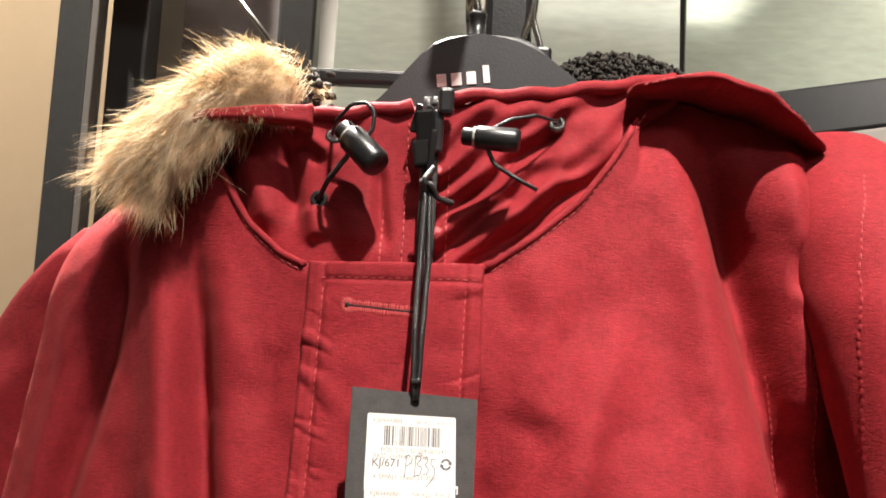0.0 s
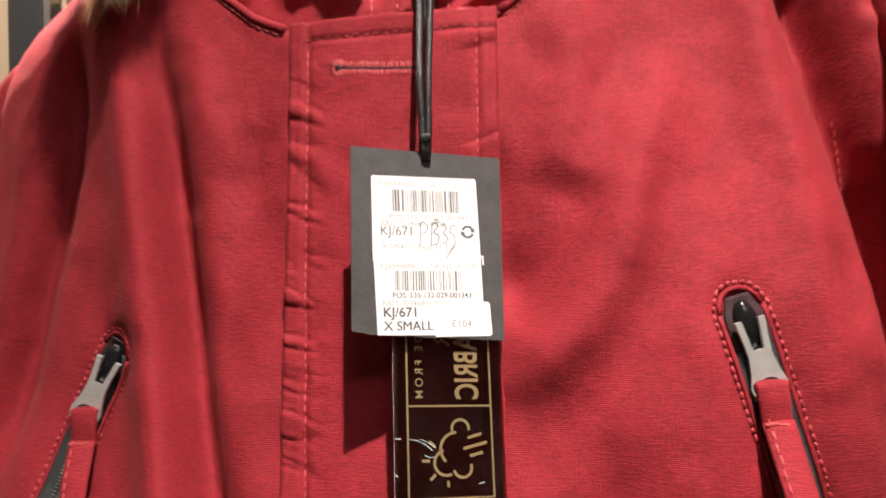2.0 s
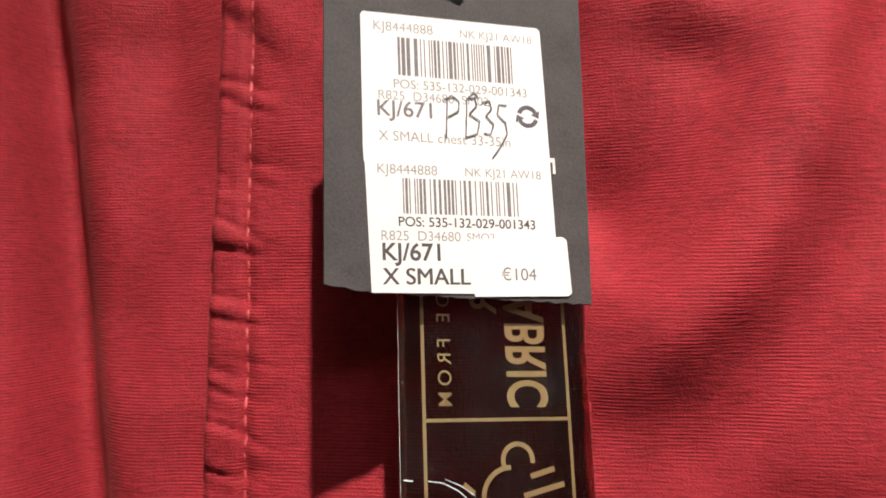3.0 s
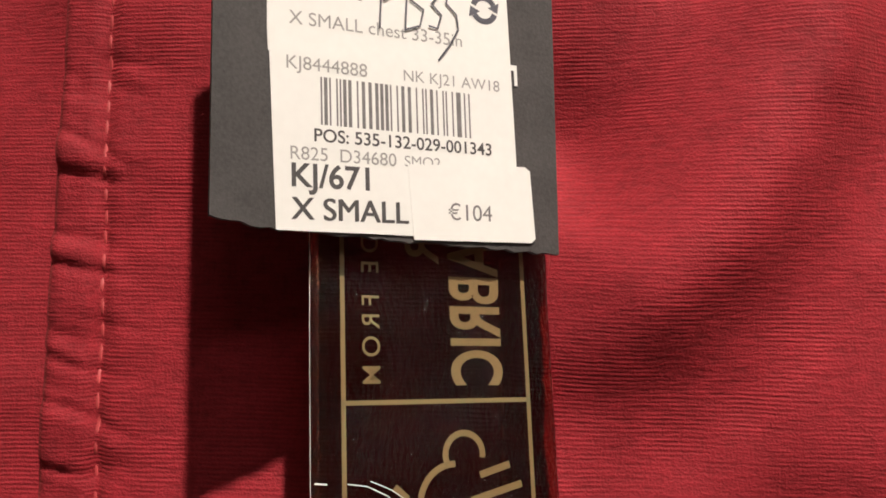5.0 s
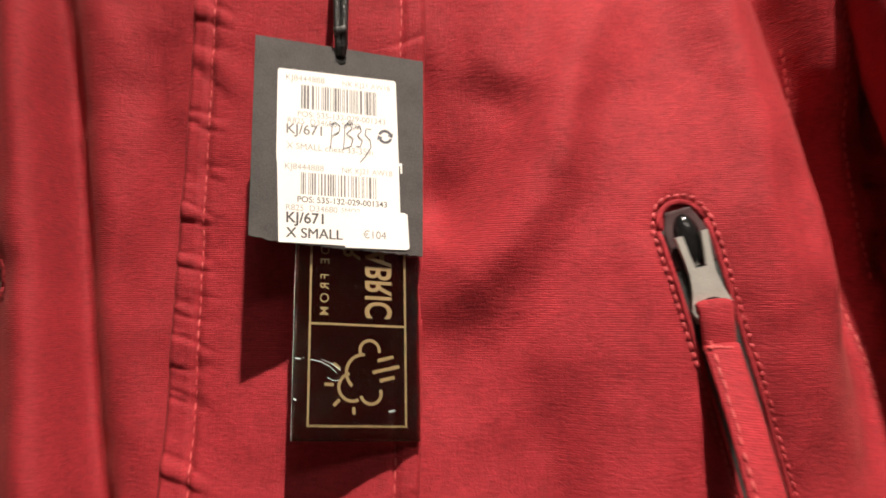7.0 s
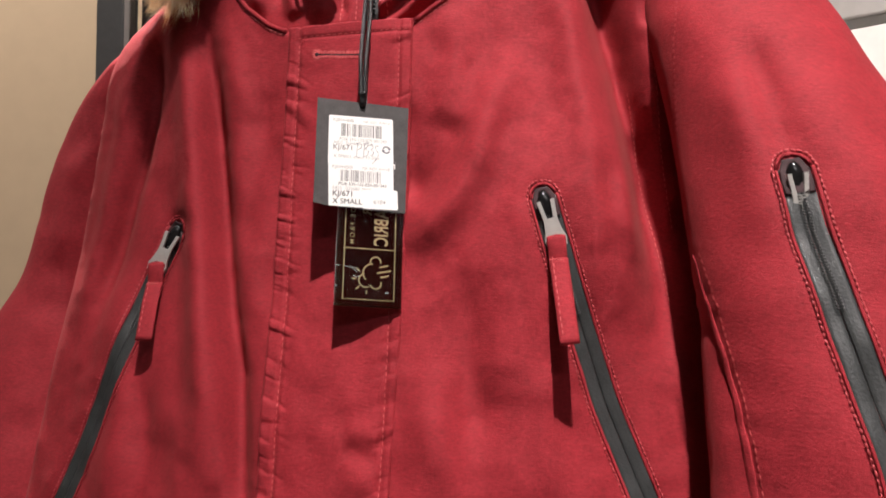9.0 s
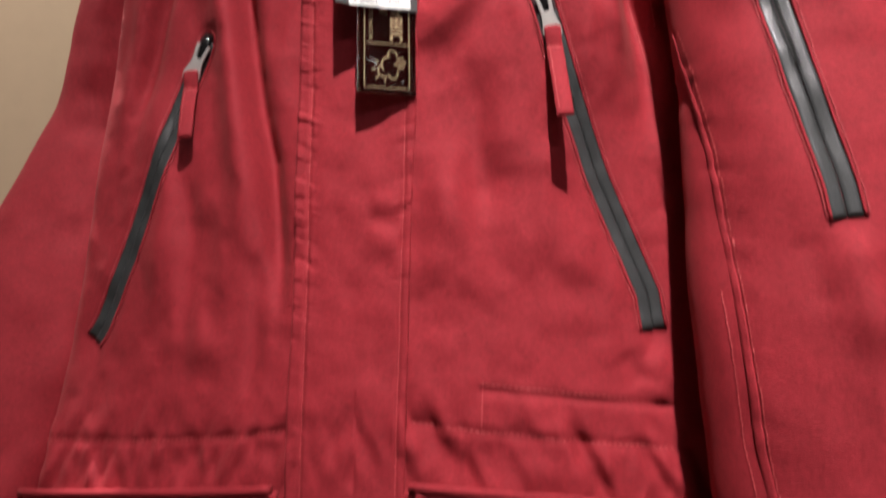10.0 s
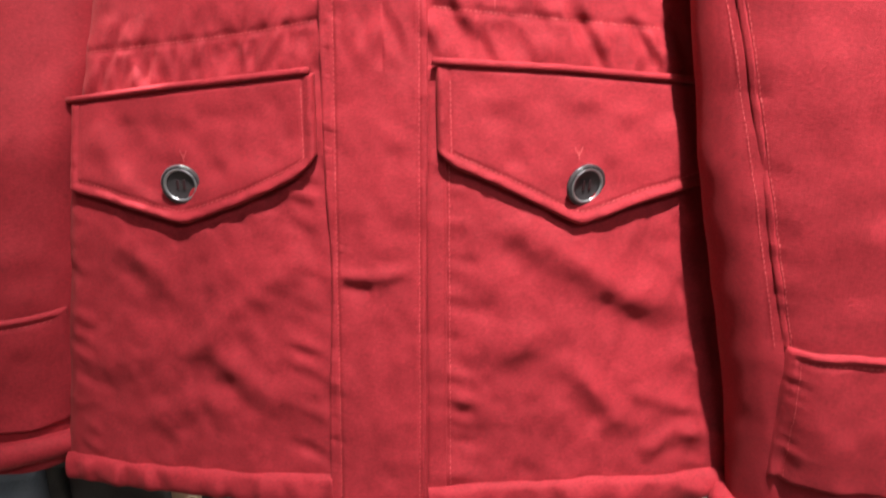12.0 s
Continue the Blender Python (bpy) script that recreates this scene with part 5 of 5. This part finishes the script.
def film_bow(plane, a0, a1, b0, b1, c0, c1, mat, parent):
    """A thin sheet with a slight bow across its length."""
    na, nb = 12, 30
    verts, faces = [], []
    for c in (c0, c1):
        for j in range(nb):
            for i in range(na):
                a, b = a0 + (a1 - a0) * i / (na - 1), b0 + (b1 - b0) * j / (nb - 1)
                verts.append(plane(a, b, c))
    o = na * nb
    for j in range(nb - 1):
        for i in range(na - 1):
            k = j * na + i
            faces += [(k, k + 1, k + na + 1, k + na), (o + k + na, o + k + na + 1, o + k + 1, o + k)]
    for i in range(na - 1):
        for k in (i, (nb - 1) * na + i):
            faces.append((k, k + 1, o + k + 1, o + k))
    for j in range(nb - 1):
        for k in (j * na, j * na + na - 1):
            faces.append((k, k + na, o + k + na, o + k))
    return mesh_object("film", verts, faces, mat, parent, fix=True)


film_bow(STRIP, -4.4, 30.6, -44, 31.2, 0, .25, FILM, film)
FC = .32
for pts, w in ((((0, -40), (0, 27.4)), .62), (((26.6, -40), (26.6, 27.4)), .62), (((-.3, 0), (26.9, 0)), .62), (((-.3, 27.3), (26.9, 27.3)), .5)):
    stroke("gold_line", STRIP, pts, w, FC, GOLD, film)
writing("MADE FROM", STRIP, 5.0, -28.6, FC, 26.2, GOLD, film, .004, mirror=True, down=True, tall=1.0, gap=1.5)
writing("FABRIC", STRIP, 22.5, -25.0, FC, 23.0, GOLD, film, .022, mirror=True, down=True, tall=1.45)
writing("WATER", STRIP, 13.6, -40.0, FC, 21.6, GOLD, film, .02, mirror=True, down=True, tall=1.1)
ring = lambda a, b, r, w0, w1: [(a + r * math.cos(w), b + r * math.sin(w)) for w in np.linspace(w0, w1, 22)]
for pts in (ring(16.5, 6.9, 2.7, 2.6, 6.5), ring(15.0, 13.0, 4.9, 2.3, 4.75), ring(11.8, 17.0, 3.7, 1.1, 4.5), ring(16.9, 18.6, 2.8, -.4, 2.9)):
    stroke("cloud_icon", STRIP, pts, .85, FC, GOLD, film)
for line in (((18.7, 9.7), (23.2, 8.5)), ((17.3, 12.9), (24.9, 11.1)), ((19.3, 15.1), (23.5, 14.1))):
    stroke("rain_icon", STRIP, line, .95, FC, GOLD, film)
for line in (((4.2, 16.3), (6.7, 16.4)), ((6.7, 22.0), (8.4, 20.3)), ((12.2, 22.3), (12.3, 24.2)), ((6.6, 10.6), (8.4, 12.2))):
    stroke("sun_icon", STRIP, line, .9, FC, GOLD, film)
# glints on scratches and along the left edge, painted as near-white strokes
SCRATCH_GLINT = material("white_scratch_glint", (0.85, 0.82, 0.78), 0.25, 0.0, 0.1, 300)
for pts, w in ((((-3.8, 9.6), (-2.2, 9.8)), .22), (((.4, 9.9), (3.0, 10.3), (5.6, 11.6), (7.4, 13.2)), .13), (((3.4, 9.7), (6.2, 10.9), (8.6, 12.6)), .10), (((-4.3, -30), (-4.35, -6), (-4.3, 31)), .06), (((-3.9, 20.2), (-3.2, 20.8)), .3), (((21.8, 23.4), (23.6, 23.0)), .25), (((5.0, 14.6), (6.6, 15.4), (8.2, 15.2)), .12)):
    stroke("glint_stroke", STRIP, pts, w, .34, SCRATCH_GLINT, film)
tube("ticket_cord", [STRIP(14, -43, .2), (.0125, -.018, 1.575), tie], .0006, CORD, film, step=.006)


# ---- the shop round it ----
def setting(name, x0, x1, y0, y1, z0, z1, mat, label="", category="", bevel=0.0):
    ob = block(name, x0, x1, y0, y1, z0, z1, mat, None, bevel)
    return tagged(ob, label, category, kind="structure")


setting("floor", -4, 4, -5, 1.5, -.1, 0, FLOORMAT)
setting("ceiling", -4, 4, -5, 1.5, 3.2, 3.3, PLASTER)
setting("wall_back", -4, -.62, 1.05, 1.15, 0, 3.2, WALLBEIGE)
setting("wall_back_2", -.62, 4, 1.05, 1.15, 0, 3.2, PLASTER)
setting("wall_left", -4.1, -4, -5, 1.5, 0, 3.2, PLASTER)
setting("wall_right", 4, 4.1, -5, 1.5, 0, 3.2, PLASTER)
setting("wall_front", -4, 4, -5.1, -5, 0, 3.2, PLASTER)
setting("beige_panel", -1.6, -.40, .72, .76, 0.3, 3.0, WALLBEIGE)
post = thing("shelving_upright", "grey powder-coated steel shelving upright behind the parka", "upright")
block("post", -.386, -.352, .48, .52, 0, 2.9, POSTGREY, post, .003)
block("front_strip", -.350, -.343, .475, .49, 0, 2.9, SHELFGREY, post, .001)
block("side_post", -.341, -.303, .50, .54, 0, 2.9, POSTGREY, post, .003)
second = thing("shelving_upright", "dark steel shelving upright in front of a mirror", "upright")
block("post", -.147, -.113, .40, .43, 0, 2.9, POSTGREY, second, .003)
setting("pale_panel", -.30, -.15, .60, .62, 0.3, 2.9, LILAC)
mirror = thing("mirror_panel", "greenish mirror glass panel behind the hanger", "mirror")
block("glass", .245, .62, .50, .506, 1.86, 2.6, MIRROR, mirror, .001)
block("frame", .245, .62, .508, .53, 1.84, 2.62, DARKSTEEL, mirror, .002)
low_mirror = thing("mirror_panel", "greenish mirror glass panel behind the hanger", "mirror")
block("glass", -.11, .24, .50, .506, 1.2, 2.6, LOWMIRROR, low_mirror, .001)
ledge = thing("wall_ledge", "dark steel ledge with a warm grey face below the mirror", "shelf")
m = Matrix.Translation((.44, .44, 1.852)) @ pose(0, 0, 0, 0, -10, 0)
for name, dz, h, mat in (("rail", 0, .045, DARKSTEEL), ("face", -.055, .065, SHELFGREY)):
    bm = bmesh.new()
    slab(bm, m @ Matrix.Translation((0, 0, dz)), .46, .05, h, .003)
    part(name, bm, mat, ledge)
tube("display_wire", [(-.205, .30, 1.93), (-.055, .09, 1.735)], .0016, CHROME, None, sides=8)
tagged(bpy.data.objects["display_wire"], "thin steel display wire slanting behind the fur trim", "wire")
hat = thing("hat", "brown felt hat hanging behind the shelving upright", "hat")
lathe("crown", [(.0, .05), (.03, .048), (.045, .03), (.05, .0), (.085, -.004), (.088, -.008), (.05, -.006)], HATFELT, hat, Matrix.Translation((-.27, .45, 1.985)), n=30)


def trousers(x, y, z0, z1, wide, mat, label, seed):
    t = thing("trousers", label, "trousers", "garments hanging below the parka")
    face = lambda a, b: y - .012 * np.cos((a - x) / wide * 3.0) - .006 * value_noise(a, b, (.03, .12), seed)
    for s in (-1, 1):
        sheet("leg", lambda u, v, s=s: (x + s * wide * .26 + (u - .5) * wide * .5, z0 + (z1 - z0) * v), face, .03, mat, t, 24, 40, edge=.012)
    sheet("waistband", lambda u, v: (x + (u - .5) * wide * 1.02, z1 - .03 + .035 * v), lambda a, b: face(a, b) - .004, .036, mat, t, 24, 8, edge=.006)
    return t


trousers(-.43, .02, .18, .93, .20, DENIM, "blue-grey denim trousers hanging below the parka", 181)
trousers(-.315, .06, .12, .925, .16, GREYCLOTH, "dark grey twill trousers hanging below the parka", 182)
trousers(-.275, .11, .12, .90, .10, BEIGECLOTH, "beige cotton chinos hanging below the parka", 183)
trousers(-.10, .10, .12, .915, .16, GREYCLOTH, "dark grey twill trousers hanging below the parka", 184)
trousers(.10, .10, .12, .915, .16, LINING_AND_GAPS, "dark red trousers hanging below the parka", 185)
lower_rail = thing("hanging_rail", "chrome rail holding trousers below the parka", "rail")
tube("bar", [(-.65, .12, .945), (.40, .12, .945)], .009, CHROME, lower_rail, sides=16)
for x in (-.62, .37):
    tube("bracket", [(x, .12, .945), (x, .56, .945)], .007, CHROME, lower_rail, sides=12)


# unseen housings added where the key and fill lamps stand
def spot_housing(eye, target):
    s = thing("added_spot_housing", "white cylindrical spotlight housing added out of view at a key or fill lamp", "spotlight", "ceiling spotlights")
    d = (Vector(target) - Vector(eye)).normalized()
    m = Matrix.Translation(Vector(eye) - d * .16) @ d.to_track_quat("Z", "Y").to_matrix().to_4x4()
    lathe("housing", [(0, -.02), (.045, -.02), (.05, -.01), (.05, .14), (.046, .14), (.044, .10), (0, .09)], PLASTER, s, m, n=28)
    lathe("lamp", [(0, .095), (.040, .095), (.040, .092)], LAMPGLOW, s, m, n=20)
    tube("stem", [Vector(eye) - d * .12, (eye[0], eye[1], 3.2)], .008, PLASTER, s)


for eye, target in ((KEY, (0.10, 0, 1.4)), ((-0.75, 0.10, 3.02), (-0.45, 0.66, 1.80)), ((-0.30, 0.55, 3.02), (-0.105, 0.03, 1.705)), ((1.5, -1.2, 3.02), (1.1, .9, 1.7))):
    spot_housing(eye, target)
